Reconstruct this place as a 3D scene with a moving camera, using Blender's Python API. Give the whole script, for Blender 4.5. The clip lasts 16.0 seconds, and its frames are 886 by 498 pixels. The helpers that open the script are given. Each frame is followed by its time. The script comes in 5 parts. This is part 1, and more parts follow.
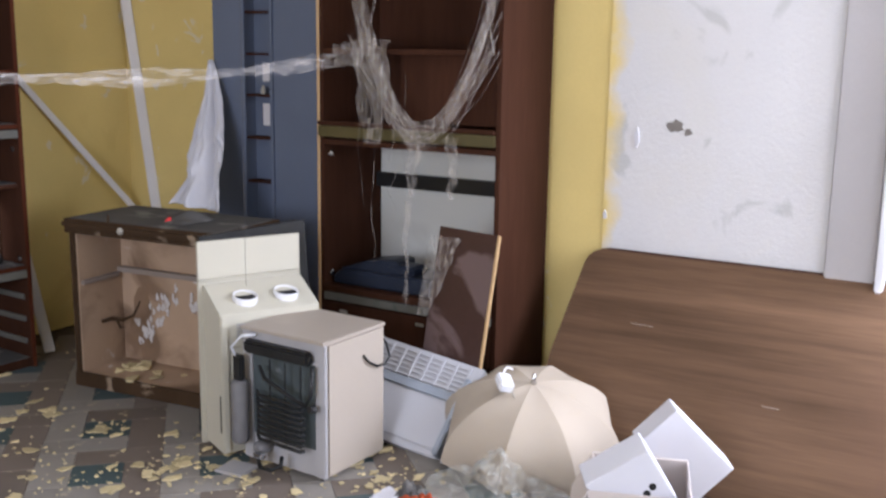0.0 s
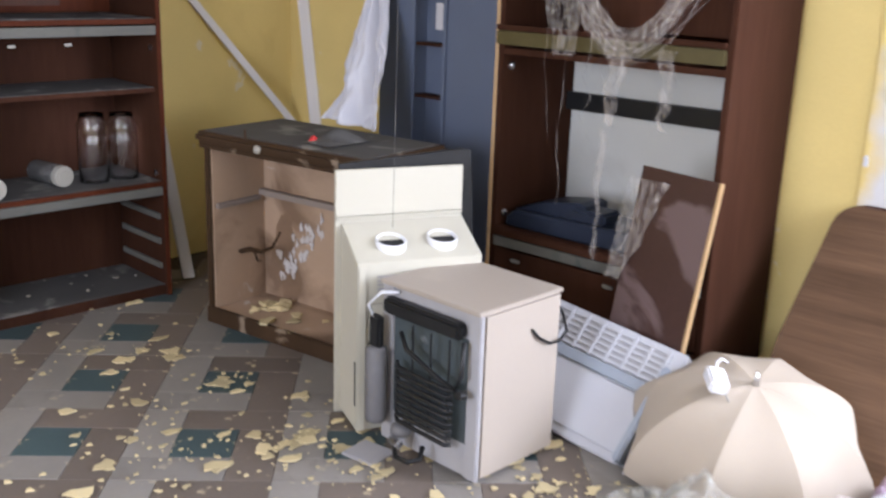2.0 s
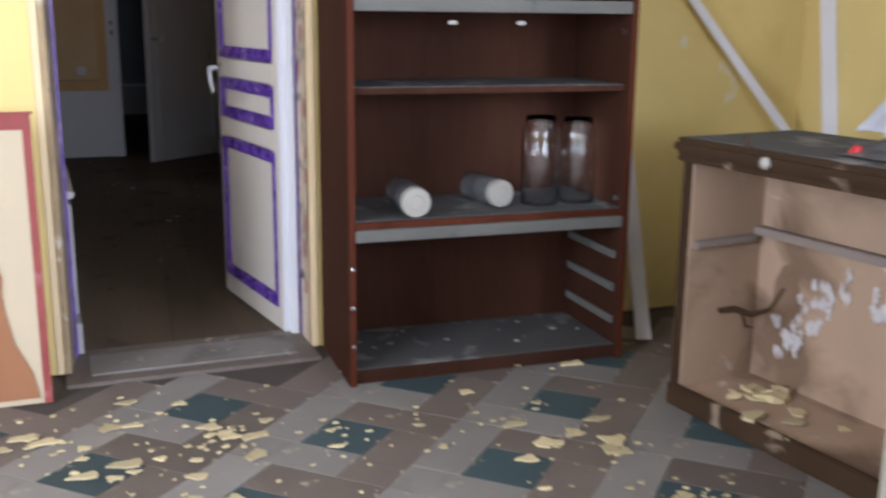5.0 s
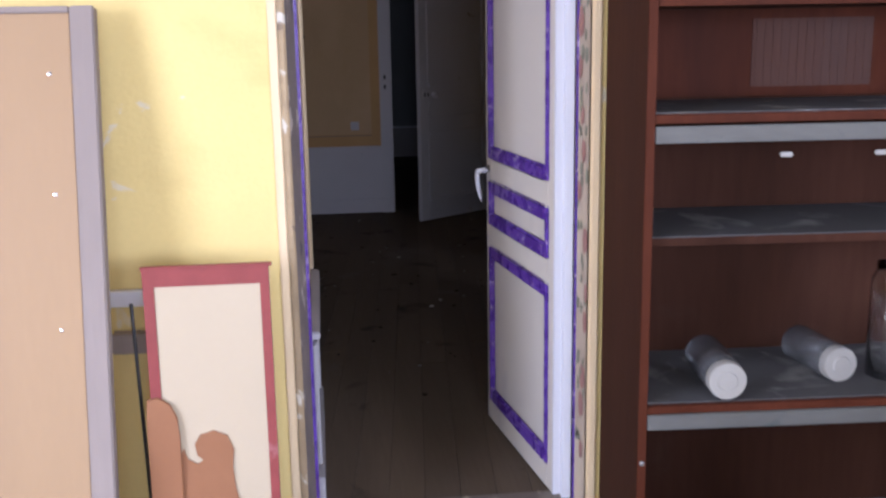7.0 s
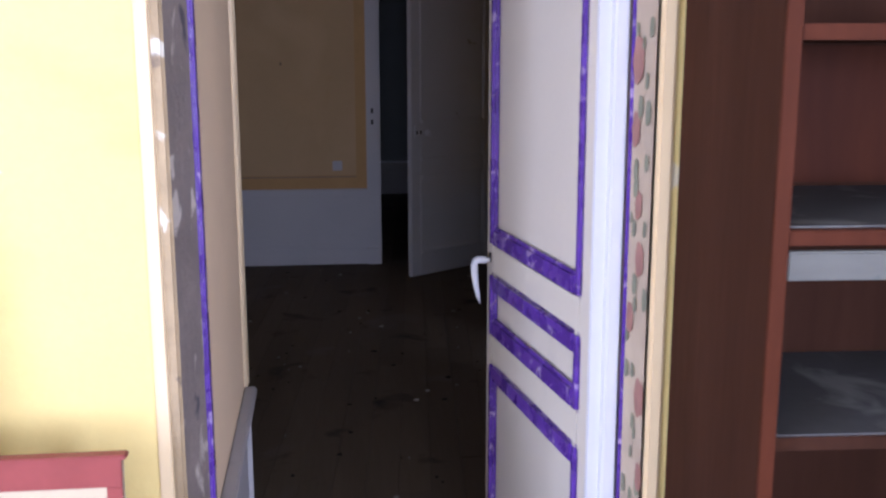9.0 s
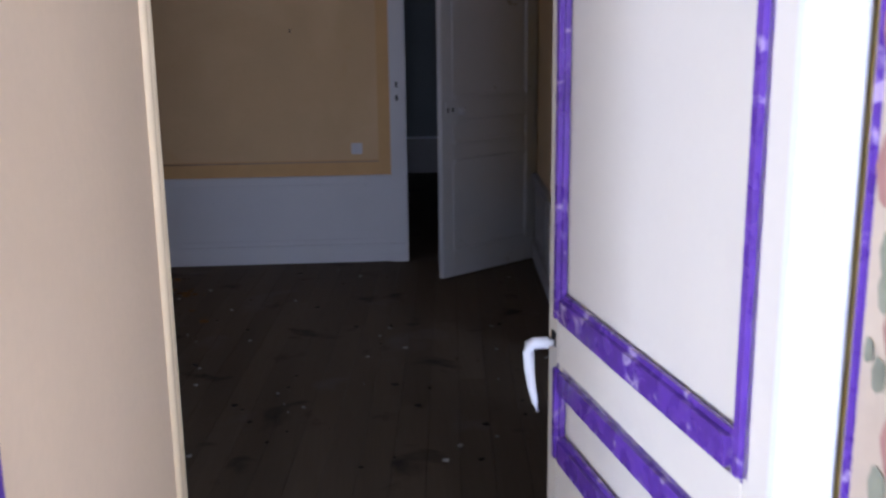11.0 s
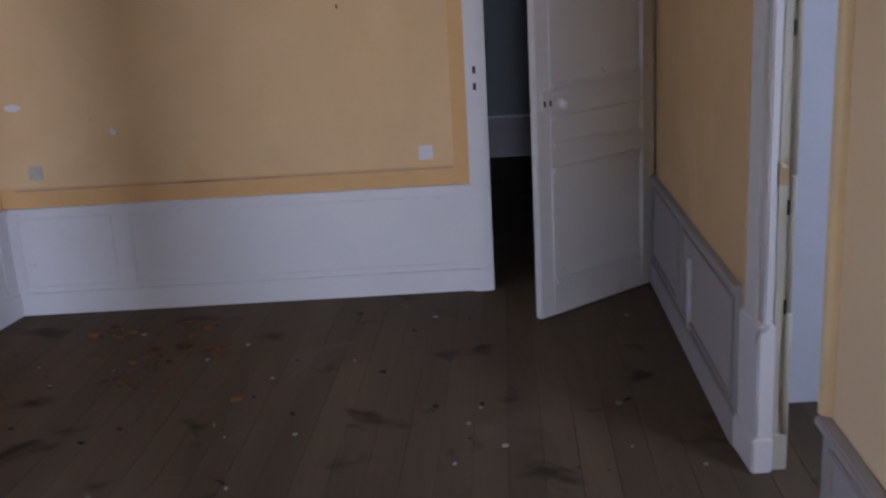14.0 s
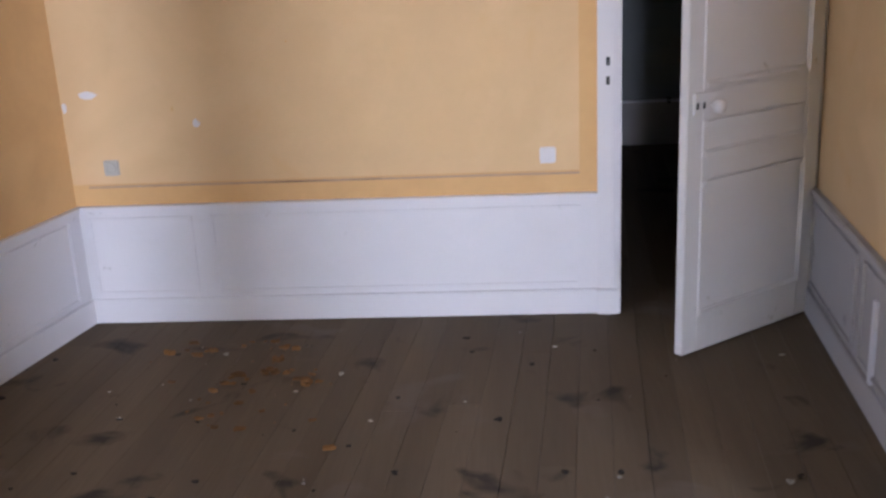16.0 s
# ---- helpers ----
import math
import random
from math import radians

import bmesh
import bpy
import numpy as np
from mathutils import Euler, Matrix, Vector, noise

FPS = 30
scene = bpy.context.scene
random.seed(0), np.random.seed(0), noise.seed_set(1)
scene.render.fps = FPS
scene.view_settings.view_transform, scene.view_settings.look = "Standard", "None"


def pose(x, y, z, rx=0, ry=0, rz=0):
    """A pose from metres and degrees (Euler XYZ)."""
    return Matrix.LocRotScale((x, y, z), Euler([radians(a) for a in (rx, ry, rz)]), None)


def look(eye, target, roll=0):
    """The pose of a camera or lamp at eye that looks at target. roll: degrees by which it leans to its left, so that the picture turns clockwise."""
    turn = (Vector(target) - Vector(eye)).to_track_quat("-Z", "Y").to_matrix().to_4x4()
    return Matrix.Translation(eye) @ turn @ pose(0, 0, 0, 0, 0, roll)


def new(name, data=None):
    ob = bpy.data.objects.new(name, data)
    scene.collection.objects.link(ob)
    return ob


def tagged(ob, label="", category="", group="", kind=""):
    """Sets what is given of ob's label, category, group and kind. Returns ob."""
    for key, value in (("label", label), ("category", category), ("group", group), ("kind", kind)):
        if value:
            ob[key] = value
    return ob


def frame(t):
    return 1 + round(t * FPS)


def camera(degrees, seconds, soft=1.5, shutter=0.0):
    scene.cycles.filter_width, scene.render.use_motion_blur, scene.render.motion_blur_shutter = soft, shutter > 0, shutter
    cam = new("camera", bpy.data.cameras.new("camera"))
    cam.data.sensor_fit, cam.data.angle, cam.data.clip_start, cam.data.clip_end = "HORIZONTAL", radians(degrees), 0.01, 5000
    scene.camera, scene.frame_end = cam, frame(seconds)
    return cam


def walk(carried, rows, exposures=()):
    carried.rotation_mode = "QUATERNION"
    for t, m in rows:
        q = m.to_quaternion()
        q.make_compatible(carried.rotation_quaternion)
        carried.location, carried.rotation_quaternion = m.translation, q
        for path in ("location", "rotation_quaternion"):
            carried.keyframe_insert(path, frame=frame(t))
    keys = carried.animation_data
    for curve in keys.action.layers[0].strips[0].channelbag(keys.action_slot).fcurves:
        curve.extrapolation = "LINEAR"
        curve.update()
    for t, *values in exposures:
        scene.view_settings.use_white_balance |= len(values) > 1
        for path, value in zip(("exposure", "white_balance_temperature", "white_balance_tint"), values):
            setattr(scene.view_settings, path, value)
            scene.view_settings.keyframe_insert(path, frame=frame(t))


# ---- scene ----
cam = camera(48.0, 16.0, soft=2.4, shutter=0.5)
PATH = [
    (0, (-1.772, -5.162, 1.659), (-0.09, -4.148, 1.275), 0.9),
    (0.5, (-1.613, -5.146, 1.646), (0.058, -4.155, 1.171), 0.8),
    (1, (-1.411, -4.994, 1.618), (0.239, -4.006, 1.071), 1.0),
    (1.5, (-1.243, -4.809, 1.58), (0.285, -3.644, 1.024), -0.4),
    (2, (-1.011, -4.654, 1.561), (0.417, -3.368, 1.007), 2.0),
    (2.5, (-0.847, -4.478, 1.53), (0.51, -3.101, 1.015), 0.7),
    (3, (-0.751, -4.326, 1.537), (0.571, -2.905, 1.054), -1.1),
    (3.5, (-0.591, -4.193, 1.471), (0.65, -2.683, 1.047), 0.4),
    (4, (-0.479, -4.004, 1.259), (0.629, -2.37, 0.939), -2.0),
    (4.5, (-0.445, -3.784, 1.174), (0.497, -2.072, 0.744), -0.9),
    (5, (-0.405, -3.639, 1.196), (0.316, -1.83, 0.741), 0.6),
    (5.2, (-0.391, -3.561, 1.19), (0.257, -1.705, 0.82), 0.2),
    (7.5, (-0.201, -2.694, 1.528), (-0.031, -0.75, 1.091), -0.9),
    (8, (-0.129, -2.394, 1.53), (0.063, -0.443, 1.132), 0.1),
    (8.5, (-0.114, -2.142, 1.518), (0.098, -0.188, 1.144), 0.2),
    (10.8, (-0.032, -1.008, 1.502), (0.136, 0.933, 1.051), -1.3),
    (11, (-0.006, -0.916, 1.506), (0.129, 1.028, 1.056), -0.7),
    (11.5, (0.015, -0.749, 1.512), (0.042, 1.198, 1.055), -1.5),
    (12, (-0.008, -0.497, 1.515), (0.029, 1.455, 1.082), -1.0),
    (12.5, (-0.032, -0.317, 1.525), (-0.029, 1.636, 1.092), -1.9),
    (13, (0.016, -0.066, 1.555), (-0.018, 1.884, 1.11), -0.1),
    (13.5, (-0.002, 0.152, 1.561), (0.019, 2.098, 1.097), -1.7),
    (14, (-0.068, 0.431, 1.57), (-0.06, 2.359, 1.038), -3.2),
    (14.5, (-0.078, 0.615, 1.589), (-0.144, 2.543, 1.064), -1.6),
    (15, (-0.117, 0.799, 1.603), (-0.115, 2.729, 1.077), -2.6),
    (15.5, (-0.163, 0.962, 1.652), (-0.258, 2.887, 1.118), -2.9),
    (16, (-0.242, 1.077, 1.612), (-0.393, 2.983, 1.027), -2.8),
]
EXPOSURES = [(0, -0.35, 6050, 19), (2, 0.02, 6000, 19), (3.5, 0.08, 5950, 18), (5, 0.25, 5750, 17), (7.5, 0.3, 5430, 28), (8.6, 0.45, 5350, 28), (10.8, 1.05, 5150, 22), (12.0, 1.3, 5420, 20), (13.0, 1.35, 5450, 20), (13.5, 1.4, 5450, 19), (14.0, 2.35, 5500, 20), (14.5, 2.75, 5550, 20), (16, 3.45, 5680, 20)]
walk(cam, [(t, look(eye, target, roll)) for t, eye, target, roll in PATH], EXPOSURES)

# ---- world and light ----
world = bpy.data.worlds.new("sky")
scene.world = world
world.use_nodes = True
sky = world.node_tree.nodes.new("ShaderNodeTexSky")
sky.sky_type, sky.sun_disc, sky.sun_elevation, sky.sun_rotation = "NISHITA", False, radians(35), radians(200)
world.node_tree.nodes["Background"].inputs[1].default_value = 0.1
world.node_tree.links.new(sky.outputs[0], world.node_tree.nodes["Background"].inputs[0])


def added_light(name, m, w, h, watts, colour):
    lamp = bpy.data.lights.new(name, "AREA")
    lamp.shape, lamp.size, lamp.size_y, lamp.energy, lamp.color = "RECTANGLE", w, h, watts, colour
    ob = new(name, lamp)
    ob.matrix_world = m
    return ob


DAY = (0.88, 0.94, 1.0)
# added area lamps out of view: in assumed window openings south, west and east of the cluttered room and in the empty
# room, and one in the side room
added_light("added_light_south", look((0.4, -7.18, 1.55), (0.4, 0, 1.0)), 2.6, 1.5, 108, DAY)
added_light("added_light_west", look((-3.18, -3.3, 1.55), (2.4, -1.3, 0.8)), 1.7, 1.5, 155, DAY)
added_light("added_light_east", look((2.58, -5.42, 1.6), (-1.6, -2.0, 1.0)), 1.2, 1.5, 205, DAY)
added_light("added_light_empty_room", look((-2.80, 1.75, 1.7), (1.2, 2.5, 0.9)), 1.0, 1.5, 3.1, DAY)
added_light("added_light_side", look((2.68, 1.4, 1.6), (1.6, 3.75, 1.0)), 0.9, 1.2, 9.5, DAY)

# ---- materials ----
def mat(name, base, rough=0.6, var=0.12, scale=6.0, bump=0.08, metal=0.0, stains=(), grain=None, island=0.0, fine=60.0, alpha=1.0, trans=0.0, spec=0.25, holes=0.0):
    """A mottled surface: two scales of variation, stains ((colour, scale, threshold, softness), ...), wood grain along an axis."""
    m = bpy.data.materials.new(name)
    m.use_nodes = True
    nt = m.node_tree
    n, l = nt.nodes, nt.links
    b = n["Principled BSDF"]
    co = n.new("ShaderNodeTexCoord")
    src = co.outputs["Object"]
    if grain:
        mp = n.new("ShaderNodeMapping")
        mp.inputs["Scale"].default_value = grain
        l.new(src, mp.inputs[0])
        gsrc = mp.outputs[0]
    else:
        gsrc = src

    def noise_node(vec, s, detail=6, dist=0.0):
        t = n.new("ShaderNodeTexNoise")
        t.inputs["Scale"].default_value, t.inputs["Detail"].default_value, t.inputs["Distortion"].default_value = s, detail, dist
        l.new(vec, t.inputs["Vector"])
        return t.outputs["Fac"]

    def mix(fac, a, c, mode="MIX"):
        x = n.new("ShaderNodeMix")
        x.data_type, x.blend_type = "RGBA", mode
        for sock, v in ((x.inputs[0], fac), (x.inputs[6], a), (x.inputs[7], c)):
            if isinstance(v, (int, float)):
                sock.default_value = v
            elif isinstance(v, tuple):
                sock.default_value = (*v, 1) if len(v) == 3 else v
            else:
                l.new(v, sock)
        return x.outputs[2]

    dark = tuple(max(0.0, c * (1 - 1.6 * var)) for c in base)
    lite = tuple(min(1.0, c * (1 + 1.2 * var)) for c in base)
    big = noise_node(gsrc, scale, 4, 0.3)
    small = noise_node(gsrc, fine, 5)
    col = mix(big, dark, lite)
    col = mix(small, mix(0.5, col, dark), col)
    if island:
        info = n.new("ShaderNodeObjectInfo")
        geo = n.new("ShaderNodeNewGeometry")
        add = n.new("ShaderNodeMath")
        add.operation = "ADD"
        l.new(info.outputs["Random"], add.inputs[0])
        l.new(geo.outputs["Random Per Island"], add.inputs[1])
        fr = n.new("ShaderNodeMath")
        fr.operation = "FRACT"
        l.new(add.outputs[0], fr.inputs[0])
        hs = n.new("ShaderNodeMapRange")
        hs.inputs[3].default_value, hs.inputs[4].default_value = 1 - island, 1 + island
        l.new(fr.outputs[0], hs.inputs[0])
        hv = n.new("ShaderNodeHueSaturation")
        l.new(hs.outputs[0], hv.inputs["Value"])
        l.new(col, hv.inputs["Color"])
        col = hv.outputs[0]
    for c, s, thr, soft in stains:
        f = noise_node(src, s, 8, 0.6)
        r = n.new("ShaderNodeMapRange")
        r.inputs[1].default_value, r.inputs[2].default_value = thr, thr + soft
        l.new(f, r.inputs[0])
        col = mix(r.outputs[0], col, c)
    l.new(col, b.inputs["Base Color"])
    rr = n.new("ShaderNodeMapRange")
    rr.inputs[3].default_value, rr.inputs[4].default_value = max(0.05, rough - 0.12), min(1.0, rough + 0.12)
    l.new(big, rr.inputs[0])
    l.new(rr.outputs[0], b.inputs["Roughness"])
    b.inputs["Metallic"].default_value = metal
    b.inputs["Alpha"].default_value = alpha
    if holes:
        hm = n.new("ShaderNodeMapRange")
        hm.inputs[1].default_value, hm.inputs[2].default_value = 0.38, 0.68
        hm.inputs[3].default_value, hm.inputs[4].default_value = alpha * 0.15, min(1.0, alpha * (1 + holes))
        l.new(noise_node(gsrc, 22.0, 8, 1.0), hm.inputs[0])
        l.new(hm.outputs[0], b.inputs["Alpha"])
    b.inputs["Transmission Weight"].default_value = trans
    b.inputs["Specular IOR Level"].default_value = spec
    if bump:
        bp = n.new("ShaderNodeBump")
        bp.inputs["Strength"].default_value, bp.inputs["Distance"].default_value = bump, 0.01
        l.new(mix(0.5, big, small), bp.inputs["Height"])
        l.new(bp.outputs[0], b.inputs["Normal"])
    return m


M = dict(
    yellow=mat("yellow_paint", (0.72, 0.56, 0.22), 0.75, 0.10, 2.5, 0.25, stains=(((0.66, 0.58, 0.40), 6.0, 0.66, 0.03), ((0.45, 0.30, 0.09), 1.4, 0.6, 0.3))),
    plaster=mat("white_plaster", (0.64, 0.63, 0.64), 0.85, 0.06, 2.0, 0.35, stains=(((0.5, 0.5, 0.5), 3.2, 0.62, 0.06), ((0.62, 0.6, 0.56), 1.2, 0.55, 0.3))),
    orange=mat("ochre_limewash", (0.66, 0.455, 0.245), 0.85, 0.07, 3.0, 0.12, stains=(((0.71, 0.50, 0.28), 1.8, 0.5, 0.3), ((0.60, 0.36, 0.15), 2.6, 0.64, 0.25)), fine=30),
    orange_band=mat("ochre_border", (0.66, 0.41, 0.18), 0.85, 0.12, 4.0, 0.1, fine=30, stains=(((0.66, 0.42, 0.19), 2.2, 0.5, 0.2),)),
    beige=mat("beige_limewash", (0.78, 0.59, 0.38), 0.8, 0.08, 2.0, 0.15),
    cream=mat("cream_moulding", (0.72, 0.56, 0.34), 0.45, 0.06, 8.0, 0.05),
    wains=mat("white_panelling_paint", (0.66, 0.64, 0.66), 0.55, 0.06, 3.0, 0.1, stains=(((0.42, 0.40, 0.40), 9.0, 0.70, 0.06), ((0.5, 0.47, 0.44), 2.0, 0.6, 0.3))),
    # greyer copy of the dado white: on the dados the shade is in the colour
    wains_grey_shade=mat("grey_paint_and_dado_shade", (0.40, 0.38, 0.38), 0.6, 0.07, 3.0, 0.1, stains=(((0.25, 0.24, 0.24), 6.0, 0.66, 0.1),)),
    white_door=mat("white_door_paint", (0.62, 0.605, 0.615), 0.5, 0.05, 3.0, 0.1, stains=(((0.36, 0.33, 0.30), 8.0, 0.70, 0.05),)),
    blue_wall=mat("pale_blue_paint", (0.55, 0.58, 0.66), 0.8, 0.05, 2.0, 0.1),
    # grey lowered so the back room reads dim: the gloom is in the colour
    dimmed_wall=mat("dimmed_far_room_paint", (0.26, 0.28, 0.29), 0.7, 0.08, 2.0, 0.1),
    ceil=mat("ceiling_paint", (0.7, 0.68, 0.64), 0.9, 0.06, 2.0, 0.1),
    door_face=mat("putty_door_paint", (0.63, 0.575, 0.49), 0.5, 0.05, 3.0, 0.08, stains=(((0.5, 0.46, 0.42), 3.0, 0.6, 0.2),)),
    purple=mat("violet_gloss_paint", (0.13, 0.05, 0.36), 0.28, 0.4, 18.0, 0.4, spec=0.5, stains=(((0.40, 0.30, 0.50), 26.0, 0.62, 0.08),)),
    white_gloss=mat("white_gloss_paint", (0.67, 0.67, 0.70), 0.35, 0.03, 4.0, 0.05),
    dark_wood=mat("dark_mahogany_veneer", (0.060, 0.0255, 0.0156), 0.6, 0.5, 3.0, 0.06, spec=0.02, grain=(1, 1, 0.12), fine=50, stains=(((0.05, 0.031, 0.024), 2.5, 0.66, 0.25),)),
    red_wood=mat("red_mahogany_edge", (0.092, 0.027, 0.0135), 0.5, 0.45, 5.0, 0.06, spec=0.03, grain=(1, 1, 0.15)),
    dusty=mat("dusty_shelf_top", (0.095, 0.09, 0.087), 0.85, 0.25, 4.0, 0.15, stains=(((0.20, 0.19, 0.175), 7.0, 0.56, 0.12),)),
    reed=mat("brown_reeded_slat", (0.082, 0.030, 0.016), 0.6, 0.3, 8.0, 0.1, grain=(1, 1, 0.15)),
    strip=mat("weathered_grey_strip", (0.135, 0.13, 0.115), 0.7, 0.25, 10.0, 0.2, grain=(0.3, 1, 1), stains=(((0.08, 0.09, 0.08), 12.0, 0.6, 0.1),)),
    olive=mat("dull_brass_strip", (0.085, 0.068, 0.026), 0.5, 0.25, 10.0, 0.1, grain=(1, 0.3, 1)),
    cab_wood=mat("worn_walnut", (0.06, 0.036, 0.021), 0.6, 0.3, 4.0, 0.15, spec=0.06, grain=(1, 1, 0.3), stains=(((0.24, 0.18, 0.13), 7.0, 0.64, 0.06),)),
    cab_in=mat("bare_plywood_inside", (0.44, 0.31, 0.215), 0.8, 0.15, 3.0, 0.2, stains=(((0.56, 0.50, 0.45), 6.0, 0.66, 0.05), ((0.20, 0.13, 0.085), 2.6, 0.52, 0.14))),
    peeled=mat("peeled_white_paper", (0.60, 0.57, 0.57), 0.9, 0.15, 12.0, 0.2),
    stain=mat("brown_water_stain", (0.24, 0.155, 0.10), 0.85, 0.25, 6.0, 0.1),
    board_wood=mat("water_stained_brown_board", (0.055, 0.026, 0.019), 0.4, 0.3, 2.0, 0.1, spec=0.2, stains=(((0.12, 0.08, 0.075), 3.0, 0.54, 0.06),)),
    pine=mat("raw_pine_edge", (0.50, 0.33, 0.17), 0.65, 0.15, 6.0, 0.1, grain=(1, 1, 0.2)),
    ply=mat("varnished_plywood", (0.36, 0.235, 0.125), 0.55, 0.1, 3.0, 0.1, grain=(1, 1, 0.2)),
    grey_wood=mat("grey_weathered_timber", (0.28, 0.23, 0.20), 0.8, 0.15, 5.0, 0.2, grain=(1, 1, 0.15)),
    panel_wood=mat("walnut_veneer_panel", (0.150, 0.088, 0.053), 0.7, 0.55, 2.4, 0.06, spec=0.05, grain=(0.2, 0.22, 4.2), fine=24, stains=(((0.115, 0.066, 0.042), 1.1, 0.55, 0.2),)),
    white_slat=mat("white_painted_lath", (0.72, 0.70, 0.72), 0.6, 0.05, 5.0, 0.1),
    blue=mat("slate_blue_paint", (0.13, 0.155, 0.22), 0.5, 0.1, 3.0, 0.08),
    enamel=mat("cream_enamel", (0.47, 0.445, 0.37), 0.4, 0.04, 3.0, 0.04, stains=(((0.5, 0.45, 0.36), 5.0, 0.68, 0.1),)),
    beige_steel=mat("dirty_beige_steel", (0.37, 0.32, 0.272), 0.5, 0.06, 3.0, 0.06, stains=(((0.42, 0.36, 0.30), 3.0, 0.62, 0.15),)),
    grey_steel=mat("dusty_grey_steel", (0.36, 0.35, 0.36), 0.55, 0.12, 5.0, 0.1),
    black=mat("black_lacquer", (0.018, 0.018, 0.019), 0.35, 0.3, 8.0, 0.1),
    hole_shade=mat("collar_inside_shade", (0.02, 0.02, 0.022), 0.8, 0.3, 8.0, 0.1),
    rad_white=mat("white_heater_steel", (0.46, 0.46, 0.49), 0.4, 0.05, 4.0, 0.04),
    rad_blue=mat("dusty_grey_blue_steel", (0.30, 0.33, 0.38), 0.5, 0.1, 6.0, 0.08),
    umb=mat("beige_umbrella_cloth", (0.41, 0.35, 0.285), 0.85, 0.06, 4.0, 0.1, fine=200),
    cloth=mat("white_cotton_cloth", (0.60, 0.60, 0.66), 0.9, 0.05, 6.0, 0.2, fine=150),
    paper=mat("white_card", (0.60, 0.60, 0.65), 0.7, 0.03, 5.0, 0.03),
    red_cloth=mat("red_orange_cloth", (0.45, 0.08, 0.03), 0.85, 0.3, 20.0, 0.3, stains=(((0.6, 0.5, 0.35), 14.0, 0.62, 0.05),)),
    yellow_cloth=mat("mustard_cloth", (0.60, 0.42, 0.12), 0.85, 0.15, 10.0, 0.3),
    lilac=mat("mauve_cloth", (0.33, 0.24, 0.30), 0.85, 0.15, 10.0, 0.3),
    chip=mat("ochre_paint_flake", (0.58, 0.48, 0.28), 0.9, 0.15, 12.0, 0.3, island=0.25),
    leaf=mat("dead_leaf", (0.15, 0.072, 0.022), 0.85, 0.25, 20.0, 0.3, island=0.4),
    debris=mat("plaster_crumb", (0.32, 0.29, 0.25), 0.9, 0.15, 12.0, 0.3, island=0.4),
    floral=mat("faded_wallpaper", (0.50, 0.40, 0.30), 0.85, 0.1, 4.0, 0.1, stains=(((0.56, 0.46, 0.34), 3.0, 0.5, 0.1),)),
    rose=mat("wallpaper_rose", (0.42, 0.22, 0.185), 0.85, 0.3, 18.0, 0.1),
    foliage=mat("wallpaper_leaf_green", (0.29, 0.29, 0.21), 0.85, 0.3, 18.0, 0.1),
    worn_ochre=mat("worn_ochre_timber", (0.42, 0.31, 0.18), 0.85, 0.3, 9.0, 0.5, stains=(((0.6, 0.55, 0.45), 11.0, 0.6, 0.05), ((0.16, 0.12, 0.09), 8.0, 0.62, 0.05))),
    worn=mat("worn_timber_and_plaster", (0.27, 0.22, 0.19), 0.85, 0.3, 8.0, 0.6, stains=(((0.55, 0.48, 0.40), 9.0, 0.6, 0.06), ((0.09, 0.08, 0.09), 7.0, 0.62, 0.05))),
    red_trim=mat("faded_red_paint", (0.27, 0.06, 0.053), 0.5, 0.2, 9.0, 0.1, stains=(((0.40, 0.17, 0.16), 7.0, 0.6, 0.1),)),
    cream_panel=mat("cream_board", (0.47, 0.385, 0.26), 0.5, 0.04, 3.0, 0.04),
    brown_paint=mat("brown_painted_shape", (0.29, 0.13, 0.06), 0.5, 0.12, 4.0, 0.06),
    tile_teal=mat("dirty_teal_tile", (0.055, 0.082, 0.088), 0.6, 0.2, 6.0, 0.1, island=0.2, stains=(((0.17, 0.155, 0.13), 5.0, 0.55, 0.2), ((0.34, 0.29, 0.2), 16.0, 0.64, 0.05))),
    tile_grey=mat("dirty_grey_tile", (0.245, 0.225, 0.205), 0.6, 0.15, 6.0, 0.1, island=0.12, stains=(((0.12, 0.10, 0.085), 4.0, 0.52, 0.2), ((0.32, 0.28, 0.22), 16.0, 0.62, 0.05))),
    tile_brown=mat("dirty_brown_tile", (0.16, 0.13, 0.11), 0.6, 0.18, 6.0, 0.1, island=0.15, stains=(((0.24, 0.21, 0.17), 4.0, 0.55, 0.2), ((0.36, 0.30, 0.21), 16.0, 0.63, 0.05))),
    grout=mat("grimy_grout", (0.085, 0.072, 0.06), 0.9, 0.2, 8.0, 0.2),
    concrete=mat("cement_threshold", (0.21, 0.19, 0.175), 0.85, 0.15, 8.0, 0.3),
    plank=mat("worn_brown_floorboard", (0.132, 0.098, 0.066), 0.65, 0.3, 4.0, 0.12, spec=0.12, grain=(1.5, 0.10, 1), fine=45, island=0.09, stains=(((0.035, 0.027, 0.022), 3.5, 0.6, 0.1), ((0.14, 0.11, 0.09), 2.2, 0.6, 0.15))),
    gap=mat("dark_floor_gap", (0.02, 0.016, 0.013), 0.9, 0.2, 8.0, 0.1),
    chrome=mat("bright_metal", (0.65, 0.65, 0.66), 0.25, 0.1, 12.0, 0.03, metal=1.0),
    white_plastic=mat("white_plastic", (0.74, 0.75, 0.80), 0.35, 0.03, 8.0, 0.02),
    grey_plastic=mat("grey_socket_plastic", (0.45, 0.43, 0.40), 0.5, 0.05, 8.0, 0.02),
    red_plastic=mat("red_plastic", (0.5, 0.03, 0.03), 0.4, 0.1, 8.0, 0.02),
    lid=mat("ivory_jar_lid", (0.34, 0.32, 0.28), 0.5, 0.06, 12.0, 0.05),
